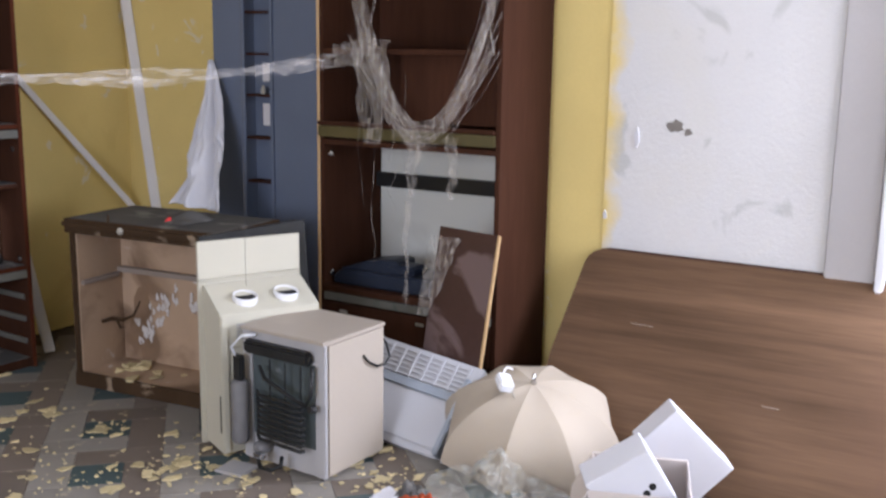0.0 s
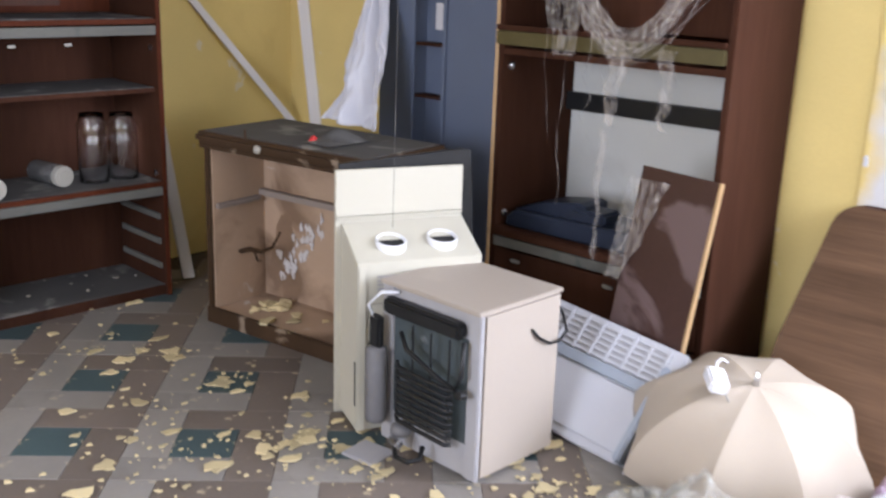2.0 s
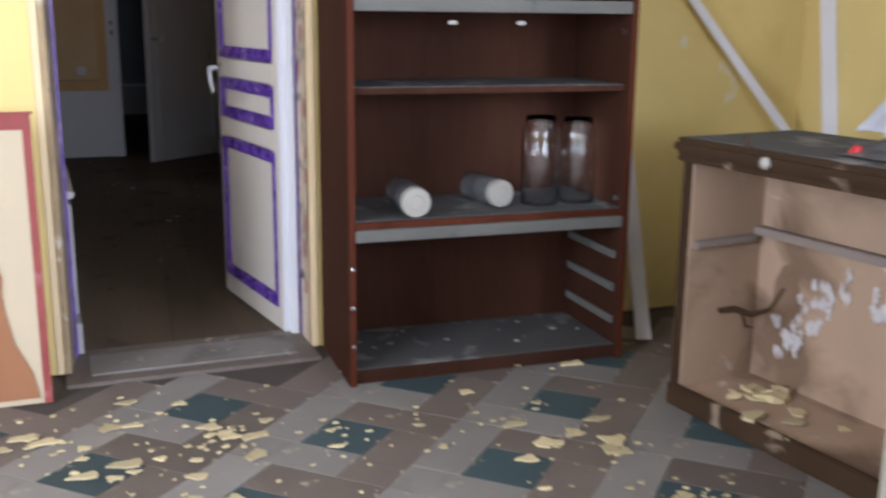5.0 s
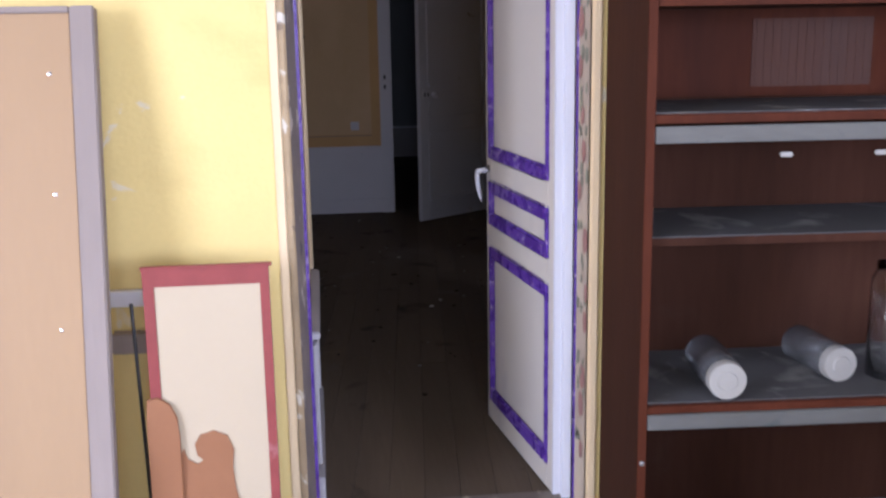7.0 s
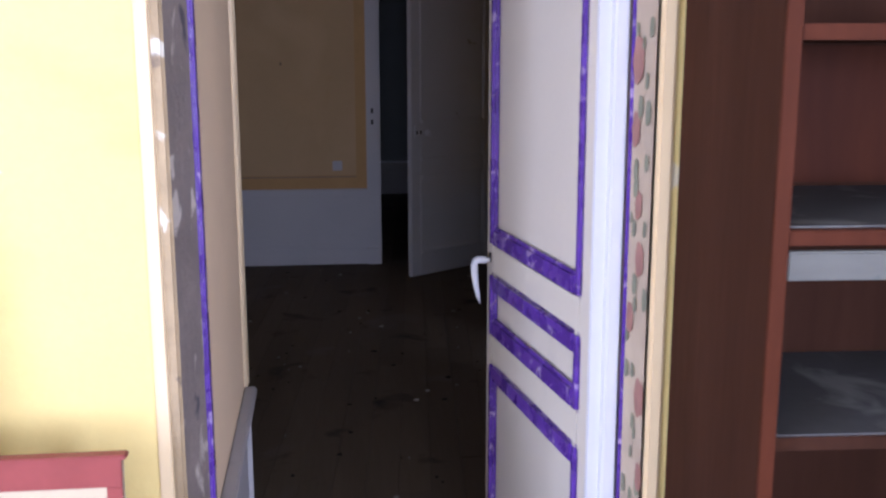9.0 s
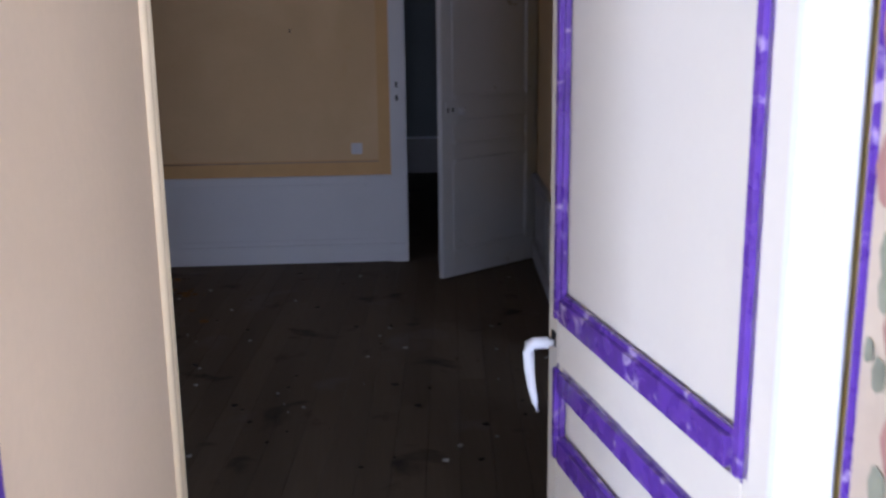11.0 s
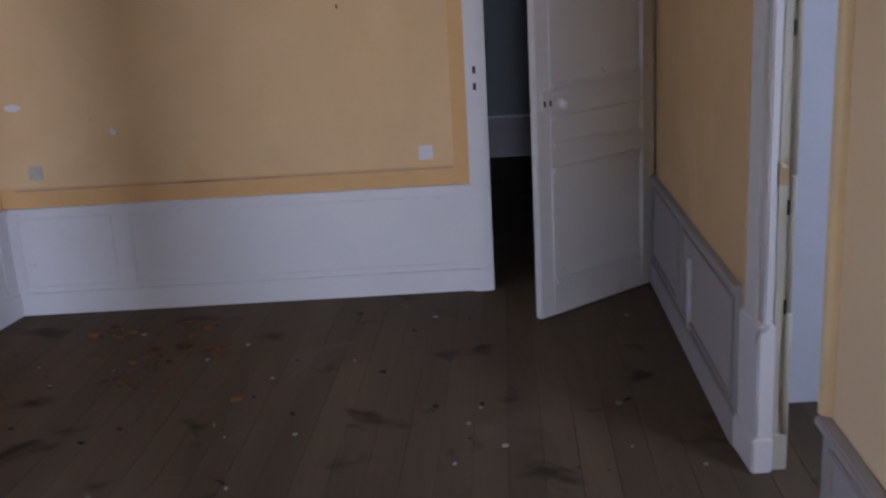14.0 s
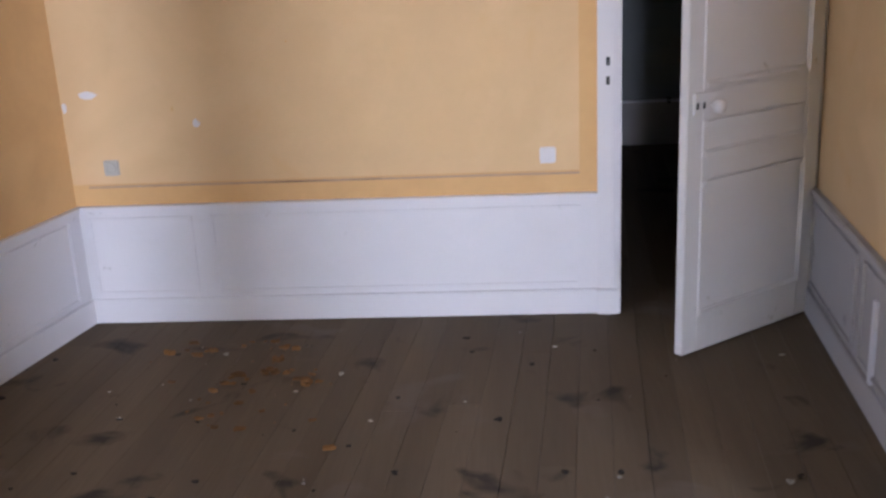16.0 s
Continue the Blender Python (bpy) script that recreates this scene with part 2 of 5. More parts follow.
    film=mat("torn_plastic_film", (0.60, 0.54, 0.49), 0.3, 0.15, 10.0, 0.4, alpha=0.17, holes=1.6, grain=(3.2, 3.2, 0.45)),
    bagfilm=mat("clear_bag_film", (0.55, 0.56, 0.52), 0.25, 0.2, 10.0, 0.5, alpha=0.32, holes=0.5),
    glass=mat("jar_glass", (0.97, 0.98, 0.98), -0.1, 0.0, 4.0, 0.0, trans=1.0, spec=0.5),
    laminate=mat("white_laminate", (0.60, 0.60, 0.575), 0.45, 0.05, 2.5, 0.03, stains=(((0.48, 0.47, 0.45), 2.2, 0.6, 0.2),)),
    pale_card=mat("pale_pinkish_card", (0.56, 0.50, 0.475), 0.8, 0.06, 5.0, 0.06),
    dull_grey=mat("dull_grey_zinc", (0.15, 0.145, 0.15), 0.5, 0.2, 9.0, 0.1),
    fridge_dark=mat("dark_grey_green_sheet", (0.07, 0.085, 0.09), 0.5, 0.3, 9.0, 0.1, stains=(((0.19, 0.20, 0.21), 7.0, 0.6, 0.1),)),
    film_flat=mat("torn_plastic_film_strand", (0.62, 0.57, 0.53), 0.3, 0.15, 10.0, 0.4, alpha=0.2, holes=1.4, grain=(0.3, 1.0, 2.6)),
    dusty_glass=mat("dusty_jar_glass", (0.50, 0.50, 0.49), 0.14, 0.08, 14.0, 0.03, trans=0.92, spec=0.5),
    suit=mat("dark_navy_vinyl", (0.018, 0.024, 0.042), 0.4, 0.25, 6.0, 0.15),
)



def smeared_edge(m, colour, y0, width):
    """Brushed-over paint of another colour that thins out along y from y0, with a ragged edge."""
    nt = m.node_tree
    n, l = nt.nodes, nt.links
    b = n["Principled BSDF"]
    old = b.inputs["Base Color"].links[0].from_socket
    co, sep = n.new("ShaderNodeTexCoord"), n.new("ShaderNodeSeparateXYZ")
    l.new(co.outputs["Object"], sep.inputs[0])
    rough = n.new("ShaderNodeTexNoise")
    rough.inputs["Scale"].default_value, rough.inputs["Detail"].default_value = 7.0, 8
    l.new(co.outputs["Object"], rough.inputs["Vector"])
    shift = n.new("ShaderNodeMath")
    shift.operation = "MULTIPLY_ADD"
    shift.inputs[1].default_value = 0.22
    l.new(rough.outputs["Fac"], shift.inputs[0])
    l.new(sep.outputs[1], shift.inputs[2])
    r = n.new("ShaderNodeMapRange")
    r.inputs[1].default_value, r.inputs[2].default_value = y0 - width + 0.11, y0 + 0.11
    l.new(shift.outputs[0], r.inputs[0])
    x = n.new("ShaderNodeMix")
    x.data_type = "RGBA"
    l.new(r.outputs[0], x.inputs[0])
    l.new(old, x.inputs[6])
    x.inputs[7].default_value = (*colour, 1)
    l.new(x.outputs[2], b.inputs["Base Color"])


smeared_edge(M["plaster"], (0.72, 0.56, 0.22), -3.40, 0.10)


# ---- mesh helpers ----
def bm_box(bm, a, b, m=None, bevel=0.0):
    """A box from corner a to corner b, turned by m."""
    c = [(x, y, z) for x in (a[0], b[0]) for y in (a[1], b[1]) for z in (a[2], b[2])]
    v = [bm.verts.new((m @ Vector(p)) if m else p) for p in c]
    f = [bm.faces.new([v[i] for i in q]) for q in ((0, 1, 3, 2), (4, 6, 7, 5), (0, 4, 5, 1), (2, 3, 7, 6), (0, 2, 6, 4), (1, 5, 7, 3))]
    if bevel:
        es = list({e for q in f for e in q.edges})
        bmesh.ops.bevel(bm, geom=es, offset=bevel, segments=2, affect="EDGES", clamp_overlap=True)
    return bm


def box(a, b, m=None, bevel=0.0):
    return bm_box(bmesh.new(), a, b, m, bevel)


def tube(bm, pts, r, n=10, cap=True):
    """A round bar along a list of places; r is a number or a list."""
    pts = [Vector(p) for p in pts]
    rings = []
    for i, p in enumerate(pts):
        d = (pts[min(i + 1, len(pts) - 1)] - pts[max(i - 1, 0)]).normalized()
        u = d.cross(Vector((0, 0, 1)) if abs(d.z) < 0.95 else Vector((1, 0, 0))).normalized()
        w = d.cross(u)
        rad = r[i] if isinstance(r, (list, tuple)) else r
        rings.append([bm.verts.new(p + rad * (math.cos(k * 2 * math.pi / n) * u + math.sin(k * 2 * math.pi / n) * w)) for k in range(n)])
    for a, b in zip(rings, rings[1:]):
        for k in range(n):
            bm.faces.new((a[k], a[(k + 1) % n], b[(k + 1) % n], b[k]))
    if cap:
        bm.faces.new(rings[0][::-1])
        bm.faces.new(rings[-1])
    return bm


def lathe(prof, n=24, m=None):
    """Turned shape from (radius, height) pairs."""
    bm = bmesh.new()
    rings = [[bm.verts.new(((m @ Vector(p)) if m else p)) for p in ((r * math.cos(2 * math.pi * k / n), r * math.sin(2 * math.pi * k / n), z) for k in range(n))] for r, z in prof]
    for a, b in zip(rings, rings[1:]):
        for k in range(n):
            bm.faces.new((a[k], a[(k + 1) % n], b[(k + 1) % n], b[k]))
    return bm


def sheet(fn, nu, nv, thick=0.0):
    """A surface fn(u, v) on a grid, with thickness."""
    bm = bmesh.new()
    g = [[bm.verts.new(fn(i / nu, j / nv)) for j in range(nv + 1)] for i in range(nu + 1)]
    for i in range(nu):
        for j in range(nv):
            bm.faces.new((g[i][j], g[i + 1][j], g[i + 1][j + 1], g[i][j + 1]))
    bmesh.ops.recalc_face_normals(bm, faces=bm.faces)
    if thick:
        bmesh.ops.solidify(bm, geom=bm.faces[:], thickness=thick)
    return bm


def extrude_outline(pts, d, m=None, bevel=0.0):
    """A flat outline in local x, z pushed d along local y."""
    bm = bmesh.new()
    a = [bm.verts.new((x, 0, z)) for x, z in pts]
    b = [bm.verts.new((x, d, z)) for x, z in pts]
    bm.faces.new(a)
    bm.faces.new(b[::-1])
    k = len(pts)
    for i in range(k):
        bm.faces.new((a[i], b[i], b[(i + 1) % k], a[(i + 1) % k]))
    if bevel:
        bmesh.ops.bevel(bm, geom=bm.edges[:], offset=bevel, segments=1, affect="EDGES", clamp_overlap=True)
    if m:
        bmesh.ops.transform(bm, matrix=m, verts=bm.verts)
    return bm


def prism(pts, z0, z1):
    """An upright block over a plan outline."""
    bm = bmesh.new()
    a = [bm.verts.new((x, y, z0)) for x, y in pts]
    b = [bm.verts.new((x, y, z1)) for x, y in pts]
    bm.faces.new(a[::-1])
    bm.faces.new(b)
    for i in range(len(pts)):
        j = (i + 1) % len(pts)
        bm.faces.new((a[i], a[j], b[j], b[i]))
    return bm


def part(name, bm, material, parent=None, label="", smooth=False):
    """Links a bmesh as one mesh object, under a thing or a part."""
    me = bpy.data.meshes.new(name)
    bmesh.ops.recalc_face_normals(bm, faces=bm.faces)
    bm.to_mesh(me)
    bm.free()
    me.materials.append(M[material])
    if smooth:
        me.polygons.foreach_set("use_smooth", [True] * len(me.polygons))
    ob = new(name, me)
    if parent:
        ob.parent = parent
    if label:
        ob["label"] = label
    return ob


def thing(name, label, category, group="", m=None):
    e = new(name)
    e.empty_display_size = 0.1
    if m:
        e.matrix_world = m
    return tagged(e, label, category, group)


def setting(name, bm, material, label, category):
    return tagged(part(name, bm, material), label, category, kind="structure")


def along(p, q, z=0.0):
    """Frame with its x axis from p to q on the floor."""
    a = math.degrees(math.atan2(q[1] - p[1], q[0] - p[0]))
    return pose(p[0], p[1], z, 0, 0, a)

# ---- the setting: cluttered room ----
setting("ceiling", box((-3.2, -7.4, 2.7), (4.2, 9.25, 2.85)), "ceil", "plain off-white plaster ceiling", "ceiling")
bm = bmesh.new()
bm_box(bm, (-3.2, -0.2, 0), (-0.41, 0.81, 2.7))
bm_box(bm, (0.45, -0.2, 0), (2.75, -0.02, 2.7))
bm_box(bm, (-0.41, -0.2, 2.08), (0.45, 0.02, 2.7))
wall_north = setting("wall_north", bm, "yellow", "ochre-yellow painted wall with scuffs and a doorway", "wall")
bm = bmesh.new()
bm_box(bm, (2.6, -3.41, 0), (2.75, -0.2, 2.7))
bm_box(bm, (2.6, -7.2, 2.3), (2.75, -3.41, 2.7))
setting("wall_east", bm, "yellow", "ochre-yellow painted wall beside the wall unit", "wall")
# the gap past y -4.75 is an unseen opening, added for the east lamp
bm = bmesh.new()
for y0, y1, z0, z1 in ((-4.75, -3.41, 0, 2.3), (-6.10, -4.75, 0, 0.8), (-7.2, -6.10, 0, 2.3)):
    bm_box(bm, (2.592, y0, z0), (2.75, y1, z1))
setting("wall_east_plaster", bm, "plaster", "scuffed bare white plaster wall", "wall")
wall_plaster = bpy.data.objects["wall_east_plaster"]
# wall out of view, its opening added for the south lamp
bm = bmesh.new()
for x0, x1 in ((-3.2, -0.95), (1.75, 2.75)):
    bm_box(bm, (x0, -7.4, 0), (x1, -7.2, 2.7))
for x0, x1 in ((-0.95, 1.75),):
    bm_box(bm, (x0, -7.4, 0), (x1, -7.2, 0.78))
    bm_box(bm, (x0, -7.4, 2.32), (x1, -7.2, 2.7))
setting("wall_south", bm, "yellow", "unseen yellow wall with an added window opening", "wall")
# wall out of view, its opening added for the west lamp
bm = bmesh.new()
for y0, y1, z0, z1 in ((-7.4, -4.2, 0, 2.7), (-4.2, -2.4, 0, 0.75), (-4.2, -2.4, 2.35, 2.7), (-2.4, 0.83, 0, 2.7)):
    bm_box(bm, (-3.35, y0, z0), (-3.2, y1, z1))
setting("wall_west", bm, "yellow", "plain yellow painted wall", "wall")
# door casing strip on the plaster wall
bm = box((2.56, -4.62, 0), (2.60, -4.42, 2.7), bevel=0.006)
setting("trim_east", bm, "wains_grey_shade", "grey-white vertical trim on plaster wall", "trim")
setting("trim_east_edge", box((2.53, -4.66, 0), (2.60, -4.624, 2.7), bevel=0.006), "white_gloss", "white painted trim edge", "trim")

# doorway between the rooms
door_frame = thing("door_frame", "worn door frame with violet painted stops and floral paper", "door frame")
part("reveal", prism([(-0.425, -0.203), (-0.391, -0.203), (-0.370, -0.056), (-0.425, -0.056)], 0, 2.08), "worn", door_frame, "grimy worn plaster on the reveal")
part("reveal", box((0.445, -0.203, 0), (0.457, -0.06, 2.08)), "floral", door_frame, "faded floral wallpaper on the reveal")
part("reveal_edge", box((-0.409, -0.216, 0), (-0.388, -0.204, 2.09), bevel=0.005), "worn_ochre", door_frame, "chipped ochre timber edge")
part("plaster_edge", box((-0.435, -0.210, 0), (-0.409, -0.2, 2.09), bevel=0.004), "cream", door_frame, "pale plaster edge")
part("reveal_edge", box((0.445, -0.212, 0), (0.475, -0.18, 2.09), bevel=0.006), "cream", door_frame, "pale plaster edge")
part("stop", box((-0.405, -0.055, 0), (-0.361, -0.02, 2.05), bevel=0.006), "purple", door_frame, "violet gloss painted stop")
part("stop", box((0.440, -0.06, 0), (0.457, -0.045, 2.05), bevel=0.006), "purple", door_frame, "violet gloss painted stop")
part("post", box((0.410, -0.044, 0), (0.439, 0.045, 2.05), bevel=0.004), "white_gloss", door_frame, "white gloss painted post")
part("head", box((-0.40, -0.06, 2.05), (0.457, 0.03, 2.09), bevel=0.005), "purple", door_frame)
random.seed(5)


def bloom(cx, cz, r, x):
    """Rose petals and leaves of the paper, a hair proud of the reveal, facing the passage."""
    bm = bmesh.new()
    for k in range(5):
        a = k * 1.26 + cx
        c = Vector((x, cx + 0.4 * r * math.cos(a), cz + 0.5 * r * math.sin(a)))
        ring = [bm.verts.new(c + Vector((-0.0004 * k, 0.6 * r * math.cos(j * 0.785), 0.75 * r * math.sin(j * 0.785)))) for j in range(8)]
        bm.faces.new(ring)
    return bm


fl = random.Random(9)
for k in range(14):
    z = 0.22 + 0.13 * k + fl.uniform(-0.03, 0.03)
    part("printed_rose", bloom(-0.135 + fl.uniform(-0.045, 0.05), z, fl.uniform(0.022, 0.038), 0.4435), "rose", door_frame)
    for q in range(3):
        part("printed_leaf", bloom(-0.13 + fl.uniform(-0.055, 0.055), z + fl.uniform(0.03, 0.10), fl.uniform(0.010, 0.020), 0.4438), "foliage", door_frame)
threshold = setting("threshold", box((-0.41, -0.34, -0.02), (0.45, 0.02, 0.006), bevel=0.004), "tile_brown", "worn cement threshold in the doorway", "threshold")
part("slab", box((-0.33, -0.27, 0.0), (0.38, -0.06, 0.011), bevel=0.003), "tile_grey", threshold, "pale worn slab set in the threshold")


def panel_door(name, label, w, h, panels, face, mould, m, mw, thick=0.04, group="", hs=0.0, fs=0.0):
    """A framed door in local x (from hinge), z; panels are z ranges, sunk, with moulding bars on both faces."""
    d = thing(name, label, "door", group, m)
    st, sh = fs or 0.085, hs or 0.085
    for x0, x1 in ((0, sh), (w - st, w)):
        part("stile", box((x0, -thick / 2, 0.008), (x1, thick / 2, h), bevel=0.003), face, d)
    edges = [0.008] + [z for p in panels for z in p] + [h]
    for z0, z1 in zip(edges[::2], edges[1::2]):
        part("rail", box((sh, -thick / 2, z0), (w - st, thick / 2, z1), bevel=0.002), face, d)
    for z0, z1 in panels:
        part("panel", box((sh - 0.005, -0.008, z0 - 0.005), (w - st + 0.005, 0.008, z1 + 0.005)), face, d)
        for s in (-1, 1):
            bm = bmesh.new()
            y0, y1 = sorted((s * 0.006, s * (thick / 2 + 0.008)))
            bm_box(bm, (sh - 0.012, y0, z0 - 0.012), (sh + 0.4 * mw, y1, z1 + 0.012), bevel=0.008)
            bm_box(bm, (w - st - 0.4 * mw, y0, z0 - 0.012), (w - st + 0.012, y1, z1 + 0.012), bevel=0.008)
            bm_box(bm, (sh + 0.4 * mw, y0, z0 - 0.012), (w - st - 0.4 * mw, y1, z0 + 1.0 * mw), bevel=0.008)
            bm_box(bm, (sh + 0.4 * mw, y0, z1 - 1.0 * mw), (w - st - 0.4 * mw, y1, z1 + 0.012), bevel=0.008)
            part("moulding", bm, mould, d, "violet brushed gloss moulding" if mould == "purple" else "")
    return d


door_1 = panel_door("door_1", "putty-coloured panelled door with violet mouldings, standing open", 0.705, 2.03,
                    ((0.10, 0.69), (0.785, 0.935), (1.03, 1.95)), "door_face", "purple", along((0.405, -0.01), (0.303, 0.69)), 0.04, hs=0.055, fs=0.05)
part("lever_handle", tube(bmesh.new(), [(0.672, 0.02, 0.978), (0.672, 0.031, 0.978), (0.672, 0.033, 0.978), (0.672, 0.056, 0.979), (0.672, 0.064, 0.976), (0.671, 0.066, 0.964), (0.670, 0.065, 0.937), (0.666, 0.062, 0.907), (0.660, 0.058, 0.880), (0.655, 0.054, 0.864)],
     [0.006, 0.006, 0.010, 0.010, 0.010, 0.010, 0.009, 0.0075, 0.0055, 0.003], 12), "white_plastic", door_1, "white curved lever handle", True)
part("keyhole", box((0.663, 0.0205, 0.972), (0.682, 0.0235, 0.998), bevel=0.001), "black", door_1)
part("edge_strip", box((-0.008, -0.021, 0.01), (0.002, 0.021, 2.02)), "white_gloss", door_1, "white painted hinge edge")

# ---- the setting: empty room ----
SK = 0.078  # the side walls and boards of the empty room lean this much to the right per metre


def skew(x, y):
    return x + SK * (y - 2.5)


def wain_panel(parent, m, x0, x1, z0=0.15, z1=0.50, material="wains"):
    """A raised frame of thin moulding on a panelled dado, in local x and z, towards local -y."""
    bm = bmesh.new()
    w = 0.016
    for a, b in (((x0, -0.012, z0), (x0 + w, 0, z1)), ((x1 - w, -0.012, z0), (x1, 0, z1)), ((x0 + w, -0.012, z0), (x1 - w, 0, z0 + w)), ((x0 + w, -0.012, z1 - w), (x1 - w, 0, z1))):
        bm_box(bm, a, b, m, 0.004)
    return part("panel_moulding", bm, material, parent)


def dado(name, p, q, label, panels, material="wains", rail=0.55, base=0.118):
    """Panelled dado from p to q on the floor, the room lying on local -y."""
    m = along(p, q)
    w = (Vector(q) - Vector(p)).length
    d = setting(name, box((0, -0.012, 0.0), (w, 0.0, rail - 0.012), m), material, label, "wainscot")
    part("skirting", box((0, -0.03, 0.002), (w, -0.012, base), m, 0.004), material, d)
    part("dado_rail", box((0, -0.035, rail - 0.016), (w, 0.0, rail + 0.008), m, 0.005), material, d)
    mm = m @ pose(0, -0.012, 0)
    for x0, x1 in panels:
        wain_panel(d, mm, x0, x1, base + 0.02, rail - 0.045, material)
    return d


YF = 5.31
bm = bmesh.new()
bm_box(bm, (-2.6, YF, 0), (0.19, YF + 0.15, 2.7))
bm_box(bm, (0.19, YF, 2.06), (1.0, YF + 0.15, 2.7))
bm_box(bm, (1.0, YF, 0), (1.4, YF + 0.15, 2.7))
wall_far = setting("wall_far", bm, "orange", "ochre limewashed wall with faded patches", "wall")
setting("border_far", box((-2.225, YF - 0.004, 0.555), (0.105, YF, 0.655)), "orange_band", "darker ochre painted border above the dado", "trim")
setting("border_far_side", box((0.03, YF - 0.004, 0.655), (0.105, YF, 2.7)), "orange_band", "darker ochre painted border beside the door", "trim")
setting("border_line", box((-2.15, YF - 0.007, 0.640), (0.03, YF - 0.004, 0.648)), "cab_in", "thin brown painted line on ochre wall", "trim")
dado("wainscot_far", (-2.225, YF), (0.105, YF), "white painted panelled dado with scuffs", ((0.05, 0.53), (0.61, 2.26)))
mL = along((-3.07, 0.83), (-2.225, YF))
wL = math.hypot(-2.225 + 3.07, YF - 0.83)
# the opening near the passage is unseen, added for the lamp
bm = bmesh.new()
for x0, x1, z0, z1 in ((0, 0.45, 0, 2.7), (0.45, 1.5, 0, 0.9), (0.45, 1.5, 2.4, 2.7), (1.5, wL, 0, 2.7)):
    bm_box(bm, (x0, 0, z0), (x1, 0.15, z1), mL)
setting("wall_left", bm, "orange_band", "limewashed wall in the deeper border ochre, window opening added", "wall")
dado("wainscot_left", (-3.07, 0.83), (-2.225, YF), "white painted panelled dado", ((0.2, 1.2), (1.4, 2.9), (3.05, 4.46)))
# right wall in two stretches with an opening between
pR0, pR1, pR2, pR3 = (skew(0.80, -0.02), -0.02), (0.80, 2.5), (0.895, 3.44), (1.03, YF)
wa, wb = math.hypot(pR1[0] - pR0[0], pR1[1] - pR0[1]), math.hypot(pR3[0] - pR2[0], pR3[1] - pR2[1])
ma, mb = along(pR1, pR0), along(pR3, pR2)
setting("wall_right_near", box((0.0, 0.0, 0), (wa, 0.15, 2.7), ma), "beige", "beige limewashed wall beside the passage", "wall")
setting("wall_right_far", box((0, 0, 0), (wb, 0.06, 2.7), mb), "orange", "ochre limewashed wall", "wall")
setting("wall_right_head", box((0, 0, 2.06), (0.96, 0.15, 2.7), along(pR2, pR1)), "orange", "ochre limewashed wall over the opening", "wall")
# both right-hand dados carry their shade as a greyer colour
dado("wainscot_right_near", pR1, pR0, "white panelled dado, its shade put in as grey-white", ((0.06, 1.1), (1.2, 2.2)), "wains_grey_shade")
dado("wainscot_right_far", pR3, pR2, "white panelled dado, its shade put in as grey", ((0.06, 0.80), (0.88, wb - 0.06)), "wains_grey_shade")
setting("bead_right", tube(bmesh.new(), [(0.795, 2.5, 0.56), (0.795, 2.5, 2.7)], 0.022, 12), "cream", "rounded cream corner bead", "trim")
# left stub: panelled lining of the passage
setting("stub_lining", prism([(-0.42, -0.019), (-0.370, -0.019), (-0.383, 0.825), (-0.42, 0.825)], 0.575, 2.7), "beige", "beige limewashed lining of the passage", "wall")
bm = tube(bmesh.new(), [(-0.384, 0.83, 0.60), (-0.384, 0.83, 2.7)], 0.014, 12)
bm = tube(bm, [(-0.382, 0.803, 0.60), (-0.382, 0.803, 2.7)], 0.011, 12)
tagged(part("bead_left", bm, "cream", smooth=True), "rounded cream corner bead", "trim", kind="structure")
# the passage dado is greyed for shade as well
dado("wainscot_stub", (-0.372, -0.018), (-0.385, 0.825), "panelled dado of the passage, its shade put in as grey-white", ((0.05, 0.74),), "wains_grey_shade", 0.585)
# casing of the side opening: pilaster with a plinth
pil = setting("casing_side", box((0.905, 3.27, 0), (0.935, 3.45, 2.1), None, 0.006), "wains", "white painted casing of side opening, chipped edges", "door casing")
part("fluting", box((0.893, 3.30, 0), (0.906, 3.42, 2.1), None, 0.005), "wains", pil)
part("plinth", box((0.885, 3.255, 0.10), (0.94, 3.475, 0.49), None, 0.006), "wains", pil, "raised lower casing block")
part("plinth_foot", box((0.872, 3.245, 0), (0.94, 3.49, 0.115), None, 0.006), "wains", pil)
part("jamb", box((0.935, 3.275, 0), (0.985, 3.335, 2.1), None, 0.004), "enamel", pil, "cream painted jamb")
part("jamb_foot", box((0.935, 3.262, 0), (0.99, 3.275, 0.125), None, 0.004), "enamel", pil)
for z in (0.52, 0.83, 1.35):
    part("hinge", tube(bmesh.new(), [(0.968, 3.272, z), (0.968, 3.272, z + 0.045)], 0.0035, 10), "black", pil, "rusty black hinge knuckle")
part("hinge_leaf", box((0.9355, 3.266, 0.92), (0.965, 3.2745, 1.00), None, 0.002), "worn_ochre", pil, "brown rusted hinge leaf")
for z0, z1, r in ((0.127, 0.52, 0.015), (0.53, 0.94, 0.011), (0.95, 2.1, 0.011)):
    part("rod", tube(bmesh.new(), [(0.980, 3.264, z0), (0.980, 3.264, z1)], 0.6 * r, 10), "enamel", pil, "cream painted rod along the jamb", True)
part("white_strip", box((0.926, 4.235, 0.12), (0.940, 4.265, 0.42), None, 0.002), "white_gloss", bpy.data.objects["wainscot_right_far"], "white painted strip between the panels")
# side room
setting("wall_side_room", box((2.7, -0.02, 0), (2.85, 6.0, 2.7)), "blue_wall", "plain pale blue painted wall", "wall")
setting("wall_side_room_north", box((1.09, 3.75, 0), (2.7, 3.90, 2.7)), "blue_wall", "plain pale blue painted wall", "wall")
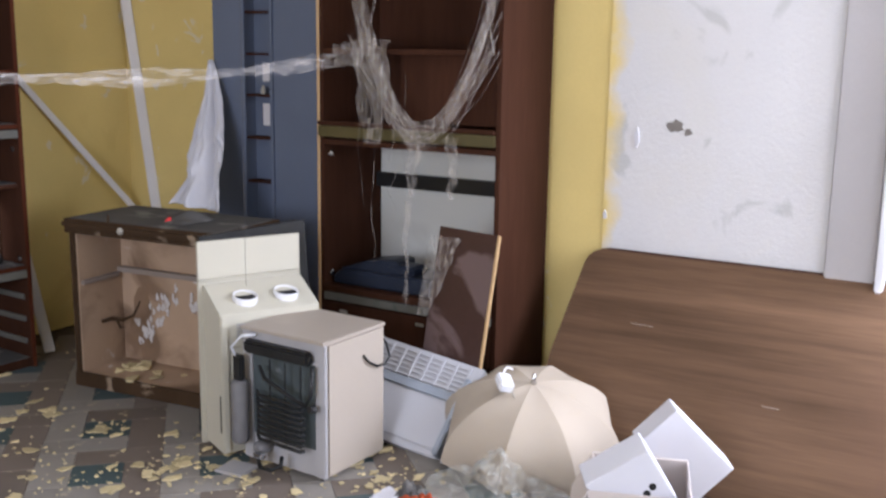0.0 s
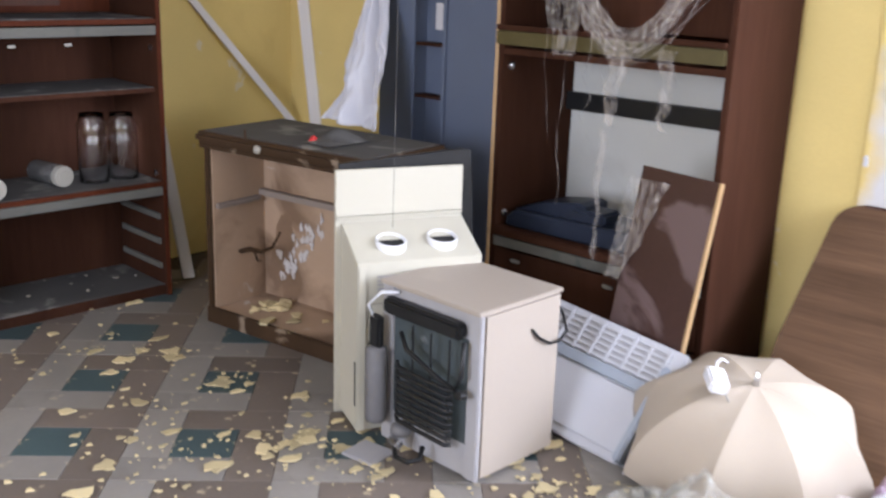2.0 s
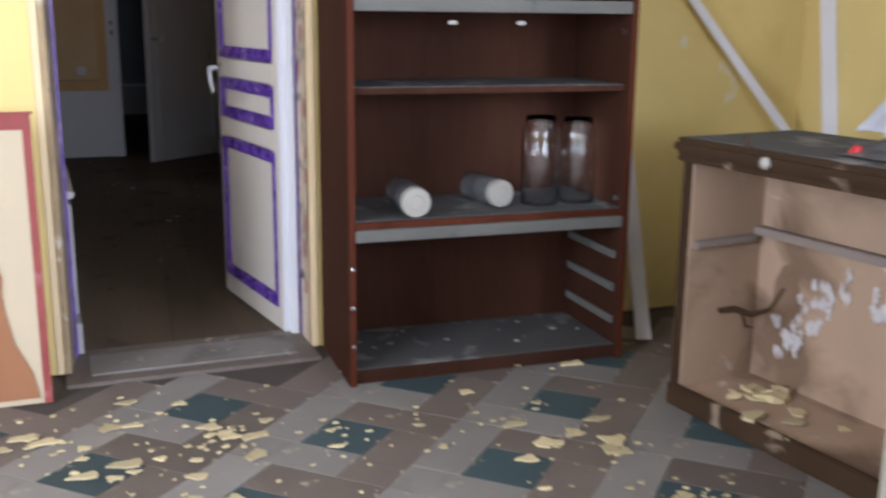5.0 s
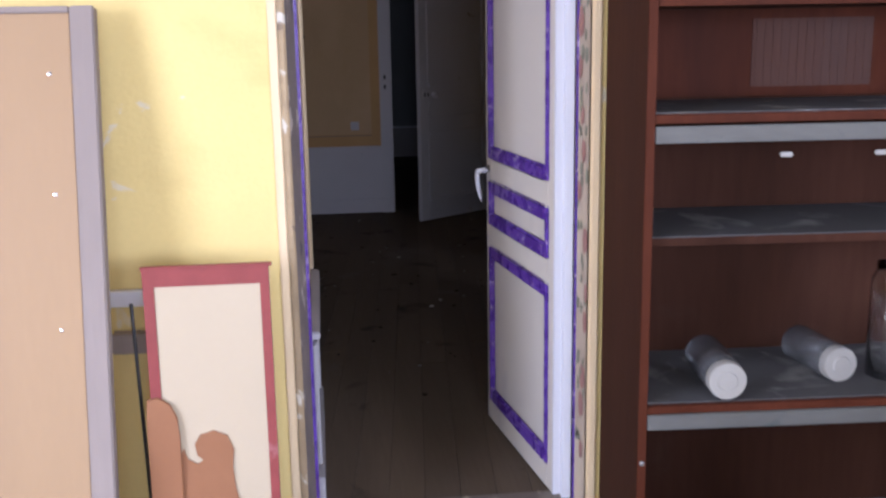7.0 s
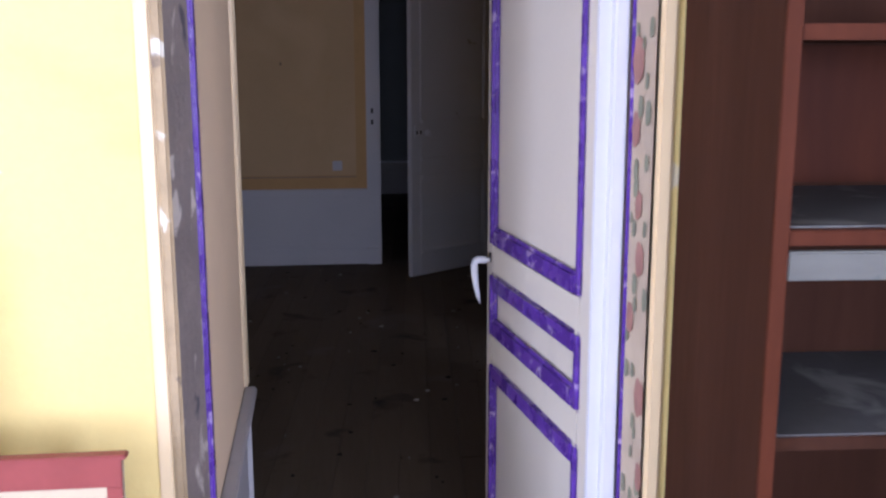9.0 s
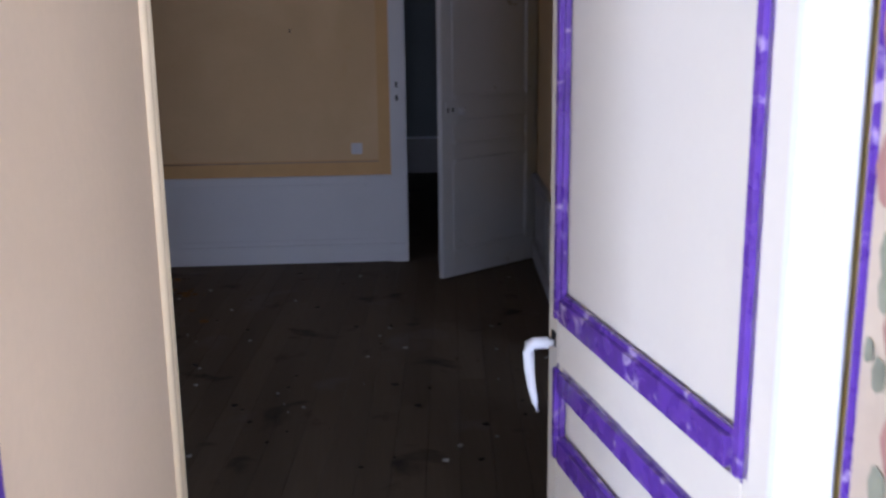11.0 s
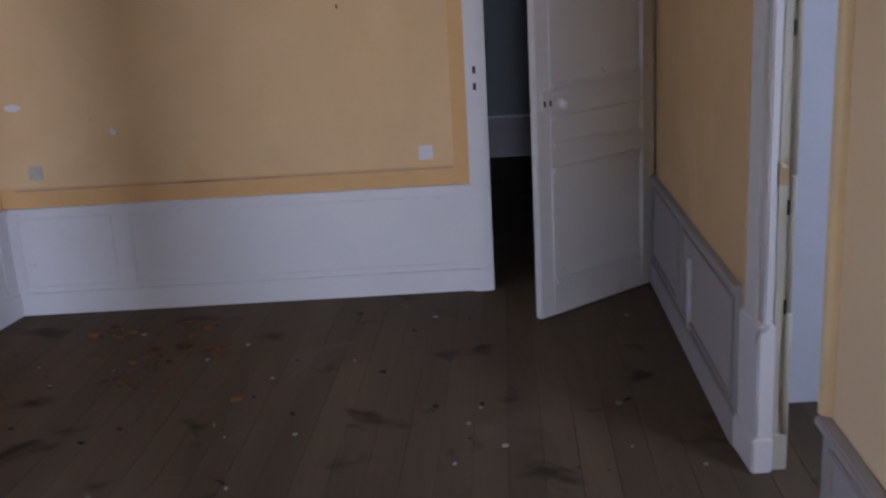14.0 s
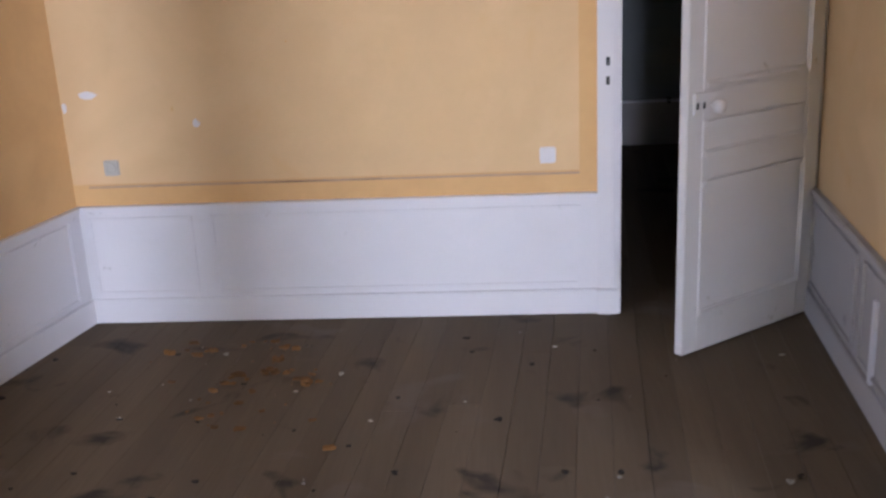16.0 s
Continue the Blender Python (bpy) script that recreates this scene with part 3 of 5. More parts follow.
setting("wall_side_room_south", box((0.95, -0.02, 0), (2.7, 0.08, 2.7)), "blue_wall", "plain pale blue painted wall", "wall")
# door 2, its casing, and the dark room behind
cas = setting("casing_far", box((0.105, YF - 0.03, 0.118), (0.19, YF, 2.14), None, 0.006), "wains", "white painted door casing with missing lock plate", "door casing")
part("casing_fillet", box((0.165, YF - 0.045, 0.118), (0.19, YF - 0.03, 2.14), None, 0.005), "wains", cas)
part("casing_plinth", box((0.10, YF - 0.045, 0), (0.192, YF, 0.118), None, 0.005), "wains", cas)
part("jamb_left", box((0.19, YF - 0.03, 0), (0.205, YF + 0.15, 2.06)), "wains", cas)
part("casing_right", box((1.0, YF - 0.03, 0), (1.03, YF, 2.14), None, 0.005), "wains", cas)
part("casing_head", box((0.19, YF - 0.03, 2.06), (1.0, YF, 2.14), None, 0.005), "wains", cas)
for z in (1.02, 1.10):
    part("keep_hole", box((0.14, YF - 0.0315, z), (0.156, YF - 0.0295, z + 0.035)), "black", cas)
door_2 = panel_door("door_2", "chipped white panelled door standing ajar", 0.78, 2.03, ((0.16, 0.70), (0.80, 0.93), (1.06, 1.90)), "white_door", "white_door",
                    along((0.995, 5.262), (0.385, 4.79)), 0.022)
lock = part("rim_lock", box((0.60, 0.02, 0.965), (0.755, 0.032, 1.045), bevel=0.003), "white_door", door_2, "painted-over rim lock")
part("knob", tube(bmesh.new(), [(0.665, 0.03, 0.995), (0.665, 0.05, 0.995), (0.665, 0.056, 0.995), (0.665, 0.085, 0.995), (0.665, 0.092, 0.995)], [0.008, 0.008, 0.024, 0.026, 0.012], 14), "wains", lock, "white worn door knob", True)
for x in (0.70, 0.735):
    part("lock_hole", box((x, 0.0325, 0.985), (x + 0.012, 0.0345, 1.01)), "black", lock)
setting("wall_dark_room", box((-0.6, 9.05, 0), (2.6, 9.2, 2.7)), "dimmed_wall", "grey-green painted wall, colour darkened for the dim room", "wall")
setting("wall_dark_room_left", box((-0.75, YF + 0.15, 0), (-0.6, 9.2, 2.7)), "dimmed_wall", "grey painted wall, colour darkened for the dim room", "wall")
setting("wall_dark_room_right", box((2.6, 5.25, 0), (2.75, 9.2, 2.7)), "dimmed_wall", "grey painted wall, colour darkened for the dim room", "wall")
wall_rail = thing("wall_rail", "thin white metal rail on the dim wall", "rail")
part("bar", tube(bmesh.new(), [(0.1, 8.98, 0.36), (1.6, 8.98, 0.36)], 0.012, 8), "white_plastic", wall_rail)
for x in (0.12, 0.95, 1.58):
    part("bracket", box((x, 8.97, 0.34), (x + 0.03, 9.036, 0.38)), "black", wall_rail)
setting("dado_dark_room", box((-0.6, 9.036, 0.0), (2.6, 9.05, 0.34)), "wains_grey_shade", "pale grey dado band on the dim wall", "wainscot")


def socket(x, z, label, material):
    s = thing("wall_socket", label, "socket", "wall sockets")
    part("plate", box((x - 0.035, YF - 0.012, z - 0.035), (x + 0.035, YF, z + 0.035), None, 0.005), material, s)
    part("recess", lathe([(0.022, 0), (0.022, 0.006), (0.0185, 0.006), (0.0185, 0.002), (0.0005, 0.002)], 16, pose(x, YF - 0.012, z, 90)), material, s)
    return s


socket(-2.035, 0.73, "grey recessed wall socket above the dado", "grey_plastic")
socket(-0.106, 0.725, "white square wall plate above the dado", "wains")


def wall_scar(x, z, w, h, material, seed):
    """A thin irregular chip on the far wall."""
    r = random.Random(seed)
    pts = [(x + w * r.uniform(0.6, 1.1) * math.cos(a), z + h * r.uniform(0.6, 1.1) * math.sin(a)) for a in (0.0, 0.9, 1.7, 2.6, 3.5, 4.4, 5.3)]
    return part("paint_chip", extrude_outline(pts, 0.003, pose(0, YF - 0.003, 0)), material, wall_far)


for k, (x, z, w, h, mt) in enumerate(((-2.10, 1.055, 0.045, 0.022, "wains"), (-2.21, 1.0, 0.014, 0.03, "wains"), (-1.63, 0.915, 0.018, 0.025, "wains"), (-0.49, 1.45, 0.006, 0.016, "black"), (-1.2, 1.25, 0.006, 0.006, "orange_band"), (-1.73, 0.98, 0.006, 0.012, "orange_band"))):
    wall_scar(x, z, w, h, mt, k)


def plaster_patch(y, z, w, h, material, seed, d=0.004):
    """A shallow irregular patch or chip on the plaster wall."""
    r = random.Random(seed)
    pts = [(w * r.uniform(0.55, 1.1) * math.cos(a), h * r.uniform(0.6, 1.1) * math.sin(a)) for a in [0.52 * k for k in range(12)]]
    return part("plaster_patch", extrude_outline(pts, d, pose(2.592 - d, y, z, 0, 0, -90)), material, wall_plaster)


plaster_patch(-3.735, 1.36, 0.045, 0.032, "concrete", 1)
plaster_patch(-3.795, 1.335, 0.02, 0.02, "concrete", 2)
plaster_patch(-3.56, 1.30, 0.014, 0.05, "paper", 3, 0.008)
plaster_patch(-3.42, 0.93, 0.012, 0.025, "paper", 4, 0.006)
# ---- things: cluttered room ----
def shelf_unit():
    """The tall open shelf unit on the north wall."""
    u = thing("shelf_unit", "tall dark mahogany shelf unit, open and dusty, doors missing", "shelf unit", "", pose(0.462, -0.65, 0, 0, 0, -3))
    W, D, H, t = 1.0, 0.44, 2.2, 0.022
    part("side_panel", box((0, 0, 0), (t, D, H), None, 0.002), "dark_wood", u)
    part("side_panel", box((W - t, 0, 0), (W, D, H), None, 0.002), "dark_wood", u)
    for x in (0, W - t):
        part("front_edge", box((x, -0.005, 0), (x + t, -0.0005, H), None, 0.001), "red_wood", u, "reddish lipping on the front edge")
    part("back_panel", box((t, D - 0.012, 0.05), (W - t, D, H)), "dark_wood", u)
    part("top", box((t, 0, H - t), (W - t, D - 0.012, H)), "dark_wood", u)
    for z, mt in ((0.05, "dusty"), (0.55, "dusty"), (0.975, "dusty"), (1.28, "dusty"), (1.55, "dark_wood")):
        s = part("shelf", box((t, 0.012 if z != 0.975 else 0.03, z - 0.02), (W - t, D - 0.012, z)), "dark_wood", u)
        if mt == "dusty":
            part("dust_layer", box((t + 0.003, 0.016 if z != 0.975 else 0.034, z), (W - t - 0.003, D - 0.014, z + 0.003)), "dusty", s, "grey dust on the shelf")
        if z in (0.55, 1.28, 1.55):
            part("lipping", box((t, 0.0, z - 0.022), (W - t, 0.012, z - 0.001), None, 0.002), "red_wood", s)
    for z in (0.486, 1.211):
        part("edge_strip", box((t, -0.004, z), (W - t, 0.012, z + 0.04), None, 0.003), "strip", u, "weathered grey metal-faced strip")
    part("plinth", box((t, 0.02, 0.0), (W - t, 0.035, 0.03)), "dark_wood", u)
    # upper back: reddish veneer with a reeded field
    part("veneer_field", box((t, D - 0.018, 1.29), (W - t, D - 0.012, 1.525)), "red_wood", u)
    part("inset_field", box((0.40, D - 0.0215, 1.315), (0.74, D - 0.0185, 1.50), None, 0.001), "reed", u, "flat brown inset field")
    for k in range(14):
        part("reed", box((0.41 + 0.0235 * k, D - 0.0235, 1.32), (0.421 + 0.0235 * k, D - 0.0216, 1.495), None, 0.0008), "reed", u)
    for z in (0.125, 0.245, 0.365):
        part("drawer_runner", box((W - t - 0.012, 0.03, z), (W - t, D - 0.04, z + 0.028), None, 0.002), "strip", u, "pale wooden drawer runner")
        part("drawer_runner", box((t, 0.03, z), (t + 0.010, D - 0.04, z + 0.02), None, 0.002), "dark_wood", u)
    for x in (0.345, 0.578):
        part("catch", box((x - 0.016, 0.001, 1.172), (x + 0.016, 0.008, 1.184), None, 0.003), "lid", u, "yellowed plastic door catch")
    for z in (0.585, 1.15):
        for x in (t, W - t - 0.008):
            part("hinge_plate", lathe([(0.014, 0), (0.014, 0.008), (0.008, 0.010), (0.0005, 0.010)], 12, pose(x + (0 if x < 0.1 else 0.008), 0.05, z, 0, 90 if x < 0.1 else -90)), "chrome", u, "round metal hinge cup")
    for z in (0.14, 0.27, 0.40):
        part("screw", lathe([(0.008, 0), (0.007, 0.004), (0.0005, 0.005)], 10, pose(0.011, -0.005, z, 90)), "chrome", u)
    return u


shelf_unit()


def jar(m, label, r=0.055, h=0.22, lidded=True, lying=True):
    j = thing("glass_jar", label, "jar", "glass jars on the shelf", m)
    prof = [(0.0005, 0.0), (r, 0.002), (r, h * 0.78), (r * 0.98, h * 0.86), (r * 0.8, h * 0.93), (r * 0.8, h), (r * 0.76, h), (r * 0.76, h * 0.93), (r * 0.93, h * 0.85), (r - 0.003, h * 0.77), (r - 0.003, 0.006), (0.0005, 0.005)]
    g = part("body", lathe(prof, 28), "dusty_glass" if lidded else "glass", j, smooth=True)
    g.visible_shadow = False
    if lidded:
        part("lid", lathe([(0.0005, h + 0.012), (r * 0.9, h + 0.012), (r * 0.95, h + 0.006), (r * 0.95, h - 0.018), (r * 0.85, h - 0.018)], 28), "lid", j, "round ivory screw lid")
        part("lid_boss", lathe([(r * 0.5, h + 0.012), (r * 0.45, h + 0.015), (0.0005, h + 0.015)], 20), "lid", j)
    return j


jar(pose(0.715, -0.425, 0.606, 90, 0, -6), "clear glass jar with ivory lid lying on its side", 0.052, 0.22)
jar(pose(1.01, -0.365, 0.604, 90, 0, 6), "clear glass jar with white lid lying on its side", 0.05, 0.2)
jar(pose(1.198, -0.53, 0.553), "tall clear glass jar standing on the dusty shelf", 0.066, 0.31, False)
jar(pose(1.345, -0.53, 0.553), "tall clear glass jar standing on the dusty shelf", 0.066, 0.30, False)


def lath(p, q, w, t, face, label):
    """A flat white strip of wood from p to q, its broad side towards face."""
    p, q = Vector(p), Vector(q)
    d = (q - p).normalized()
    n = (Vector(face) - Vector(face).dot(d) * d).normalized()
    m = Matrix((d, n.cross(d), n)).transposed().to_4x4()
    m.translation = p
    ob = part("wooden_lath", box((0, -w / 2, -t / 2), ((q - p).length, w / 2, t / 2), None, 0.003), "white_slat")
    ob.matrix_world = m
    return tagged(ob, label, "wooden strip", "leaning laths")


lath((1.80, -0.215, 1.50), (2.56, -0.33, 0.62), 0.040, 0.012, (0, -1, 0), "white painted lath leaning slantwise on the yellow wall")
lath((2.56, -0.217, 2.25), (2.575, -0.50, 0.30), 0.062, 0.014, (-0.4, -1, 0), "wide white lath leaning in the corner")
lath((1.735, -0.215, 0.72), (1.637, -0.58, 0.012), 0.060, 0.014, (-0.2, -1, 0), "short white lath leaning against the yellow wall")


def radio_cabinet():
    """The gutted console cabinet: open front, broken shelf, lid with rounded edge."""
    c = thing("console_cabinet", "gutted walnut console cabinet with a dusty lid and torn back", "cabinet", "", along((1.375, -1.125), (1.475, -2.03)))
    W, D, H = 0.905, 0.47, 0.80
    part("side", box((0, 0, 0), (0.035, D, H), None, 0.006), "cab_wood", c)
    part("side", box((W - 0.035, 0, 0), (W, D, H), None, 0.006), "cab_wood", c)
    part("lid", box((-0.025, -0.03, H), (W + 0.025, D + 0.02, H + 0.05), None, 0.016), "cab_wood", c, "scratched walnut lid")
    part("lid_dust", box((0.01, 0.005, H + 0.05), (W - 0.01, D - 0.01, H + 0.0535)), "dusty", c, "grey dust on the lid")
    part("lid_fillet", box((-0.01, -0.016, H - 0.02), (W + 0.01, 0.0, H - 0.001), None, 0.004), "cab_wood", c)
    part("back_panel", box((0.035, D - 0.16, 0.05), (W - 0.035, D - 0.148, H)), "cab_in", c, "water-stained plywood with peeled white patches")
    part("inner_lining", box((0.035, 0.012, 0.066), (0.041, D - 0.161, H - 0.001)), "cab_in", c)
    part("floor_panel", box((0.035, 0.012, 0.045), (W - 0.035, D - 0.161, 0.065)), "cab_in", c)
    part("base_rail", box((0.0, -0.008, 0.002), (W, 0.012, 0.075), None, 0.004), "cab_wood", c, "splintered lower rail")
    part("ledge", box((0.042, D - 0.20, 0.535), (W - 0.036, D - 0.161, 0.562), None, 0.004), "grey_wood", c, "dusty ledge along the back")
    part("ledge", box((0.0415, 0.02, 0.515), (0.066, D - 0.201, 0.538), None, 0.004), "grey_wood", c, "dusty ledge along the side")
    bm = tube(bmesh.new(), [(0.05, 0.15, 0.30), (0.12, 0.14, 0.325), (0.20, 0.13, 0.33), (0.26, 0.14, 0.36), (0.29, 0.16, 0.43)], [0.010, 0.011, 0.009, 0.007, 0.004], 7)
    rr = random.Random(77)
    for k in range(3):
        x, z = (0.12, 0.17, 0.20)[k], (0.20, 0.36, 0.15)[k]
        pts = [(x + rr.uniform(0.04, 0.08) * math.cos(a), z + rr.uniform(0.07, 0.13) * math.sin(a)) for a in [0.45 * q for q in range(14)]]
        part("water_stain", extrude_outline(pts, 0.0008, pose(0, D - 0.1610 - 0.00015 * k, 0)), "stain", c)
    for k in range(48):
        f = rr.random()
        x, z = (0.15 + 0.24 * f + rr.uniform(-0.03, 0.03), 0.22 + 0.22 * f + rr.uniform(-0.07, 0.07)) if k < 38 else (rr.uniform(0.48, 0.56), rr.uniform(0.36, 0.48))
        pts = [(x + rr.uniform(0.003, 0.017) * math.cos(a), z + rr.uniform(0.004, 0.030) * math.sin(a)) for a in [0.48 * q for q in range(13)]]
        part("paper_scrap", extrude_outline(pts, 0.0015, pose(0, D - 0.1635 - 0.00015 * k, 0)), "peeled", c)
    part("broken_lath", bm, "cab_wood", c, "broken hanging lath")
    part("splinter", tube(bmesh.new(), [(0.16, 0.13, 0.33), (0.21, 0.10, 0.30), (0.25, 0.09, 0.31)], [0.006, 0.005, 0.002], 6), "cab_wood", c)
    part("catch", tube(bmesh.new(), [(0.28, -0.02, H + 0.05), (0.28, -0.02, H + 0.09)], [0.006, 0.004], 8), "cab_wood", c)
    part("shell_handle", lathe([(0.018, 0), (0.016, 0.008), (0.006, 0.014), (0.0005, 0.015)], 12, pose(0.36, -0.03, H + 0.02, 90)), "lid", c, "small ivory knob")
    return c


radio_cabinet()
tin = thing("dusty_rag", "dusty rag with a small red plastic cap on the cabinet", "rag", "", pose(1.62, -1.70, 0.856))
part("rag", sheet(lambda u, v: Vector((0.24 * (u - 0.5), 0.16 * (v - 0.5), 0.004 + 0.042 * math.sin(math.pi * u) * math.sin(math.pi * v) * (0.8 + 0.4 * math.sin(9 * u + 5 * v)))), 14, 12), "dusty", tin, smooth=True)
part("cap", lathe([(0.0005, 0.032), (0.009, 0.030), (0.012, 0.02), (0.012, 0.0)], 14, pose(-0.09, 0.06, 0, 25, 30, 0)), "red_plastic", tin, "bright red plastic cap", True)


# the blue cupboard in the corner
def blue_cupboard():
    c = thing("blue_cupboard", "tall slate-blue painted cupboard with a narrow shelved recess", "cupboard", "", pose(2.36, -1.17, 0))
    part("body_left", box((0, -0.22, 0), (0.235, 0.0, 2.4)), "blue", c)
    part("body_right", box((0, -0.95, 0), (0.235, -0.42, 2.4), None, 0.003), "blue", c)
    part("recess_back", box((0.09, -0.42, 0), (0.235, -0.22, 2.4)), "blue", c)
    for z in (0.95, 1.19, 1.42, 1.64, 1.86):
        part("shelf_bar", box((0.004, -0.42, z), (0.088, -0.22, z + 0.012)), "dark_wood", c, "thin dark shelf")
    # two pale slabs stand in for light reflections in the recess
    for z, h in ((1.26, 0.12), (1.50, 0.10)):
        part("paper_note", box((0.083, -0.395, z), (0.0895, -0.28, z + h)), "wains", c, "pale slab standing for a reflection in the recess")
    part("post", box((-0.012, -0.235, 0), (0.0, -0.215, 2.4)), "blue", c)
    part("post", box((-0.012, -0.432, 0), (0.0, -0.412, 2.4)), "blue", c)
    part("ornament", lathe([(0.012, 0), (0.016, 0.02), (0.01, 0.035), (0.006, 0.045), (0.0005, 0.05)], 12, pose(0.03, -0.33, 1.432)), "lid", c, "small cream figure on the shelf", True)
    return c


blue_cupboard()


def hanging_cloth():
    def f(u, v):
        w = 0.03 + 0.34 * (1 - v) ** 0.8
        fold = 0.035 * math.sin(11 * u + 2 * v) * (1 - 0.7 * v) + 0.012 * math.sin(27 * u + 9 * v)
        lift = 0.05 * math.sin(5 * u + 1) * (1 - v)
        fold += 0.10 * (abs(noise.noise(Vector((4.0 * u, 3.2 * v, 6.3)))) - 0.15) * (1 - v) + 0.035 * (abs(noise.noise(Vector((9.0 * u, 8.0 * v, 2.3)))) - 0.15) * min(1, 2 * (1 - v))
        return Vector((2.335 - 0.40 * (1 - v) ** 1.5 + fold * min(1, 3 * (1 - v)), -1.60 + 0.41 * v + w * (1 - u), 0.862 + lift * 0.5 * u + 0.75 * v))
    return tagged(part("hanging_cloth", sheet(f, 60, 50, 0.003), "cloth", smooth=True), "crumpled white cotton cloth hanging down by the blue cupboard", "cloth")


hanging_cloth()


def wall_unit():
    """The wall unit on the east wall, of the same make as the shelf unit."""
    u = thing("wall_unit", "dark mahogany wall unit with white back panel and drawers", "wall unit", "", pose(2.06, -2.145, 0, 0, 0, -90))
    W, D, H, t = 0.99, 0.50, 2.3, 0.024
    part("side_panel", box((0, 0, 0), (t, D, H), None, 0.002), "dark_wood", u)
    part("side_panel", box((W - t, 0, 0), (W, D, H), None, 0.002), "dark_wood", u)
    part("front_edge", box((-0.014, -0.004, 0.02), (0.002, -0.0005, H), None, 0.001), "pine", u, "pale raw lipping")
    part("back_panel", box((t, D - 0.012, 0.03), (W - t, D, H)), "dark_wood", u)
    part("white_panel", box((t + 0.005, D - 0.018, 0.55), (W - t, D - 0.012, 1.19)), "laminate", u, "white laminate back panel")
    part("cross_bar", box((t, D - 0.06, 0.975), (W - t, D - 0.03, 1.05), None, 0.003), "black", u, "black cross bar")
    for z in (0.53, 1.25, 1.68):
        part("shelf", box((t, 0.0, z - 0.025), (W - t, D - 0.02, z), None, 0.002), "dark_wood", u)
    part("cornice_strip", box((-0.004, -0.014, 1.262), (W - t, 0.002, 1.315), None, 0.004), "olive", u, "dull olive-brass strip")
    part("cornice_rail", box((-0.004, -0.018, 1.318), (W - t, 0.002, 1.338), None, 0.004), "dark_wood", u)
    part("edge_strip", box((t, -0.010, 0.455), (W - t, 0.002, 0.495), None, 0.003), "strip", u, "weathered grey strip")
    part("edge_rail", box((t, -0.014, 0.50), (W - t, 0.002, 0.528), None, 0.004), "dark_wood", u)
    for k, (z0, z1) in enumerate(((0.255, 0.445), (0.045, 0.245))):
        d = part("drawer_front", box((t + 0.004, -0.006, z0), (W - t - 0.004, 0.014, z1), None, 0.003), "dark_wood", u)
        for x in (0.12, 0.565):
            part("handle", box((x, -0.014, z1 - 0.045), (x + 0.05, -0.006, z1 - 0.028), None, 0.004), "lid", d, "small ivory pull")
    part("sliding_door", box((0.40, 0.10, 1.345), (W - t, 0.115, 1.66)), "dark_wood", u, "reddish veneer sliding door")
    part("inner_field", box((t, D - 0.03, 1.69), (W - t, D - 0.012, H - 0.03)), "dark_wood", u)
    for z in (0.58, 1.18):
        part("hinge_plate", lathe([(0.016, 0), (0.016, 0.008), (0.008, 0.012), (0.0005, 0.012)], 12, pose(t, 0.05, z, 0, 90)), "chrome", u)
    return u


wall_unit()
case = thing("instrument_case", "dark navy vinyl case with raised lid on the unit shelf", "case", "", pose(2.10, -2.19, 0.532, 0, 0, -90))
part("base", extrude_outline([(0, 0), (0.74, 0), (0.74, 0.06), (0.70, 0.085), (0.04, 0.07), (0, 0.04)], 0.24, bevel=0.008), "suit", case)
part("lid", extrude_outline([(0.02, 0), (0.36, 0.0), (0.36, 0.075), (0.33, 0.085), (0.16, 0.06), (0.02, 0.01)], 0.16, pose(0, 0.04, 0.06), 0.006), "suit", case)
part("lid_block", box((0.30, 0.02, 0.075), (0.46, 0.15, 0.125), None, 0.012), "suit", case)
part("latch", box((0.69, -0.006, 0.02), (0.72, 0.0, 0.075), None, 0.002), "chrome", case, "bright metal latch")


def leaning_board():
    b = thing("leaning_board", "water-stained dark brown board with raw pine edge", "board")
    tl, tr, bl = Vector((2.01, -2.865, 0.90)), Vector((2.0, -3.165, 0.888)), Vector((1.86, -2.755, 0.012))
    x = (tr - tl).normalized()
    z = tl - bl
    z = z - z.dot(x) * x
    H = z.length
    z.normalize()
    m = Matrix((x, z.cross(x), z)).transposed().to_4x4()
    m.translation = tl - z * H
    part("face", box((0, 0, 0), (0.30, 0.018, H), m, 0.002), "board_wood", b)
    part("edge", box((0.3005, 0.0, 0.0), (0.311, 0.018, H), m, 0.002), "pine", b, "raw pine edge")
    return b


leaning_board()


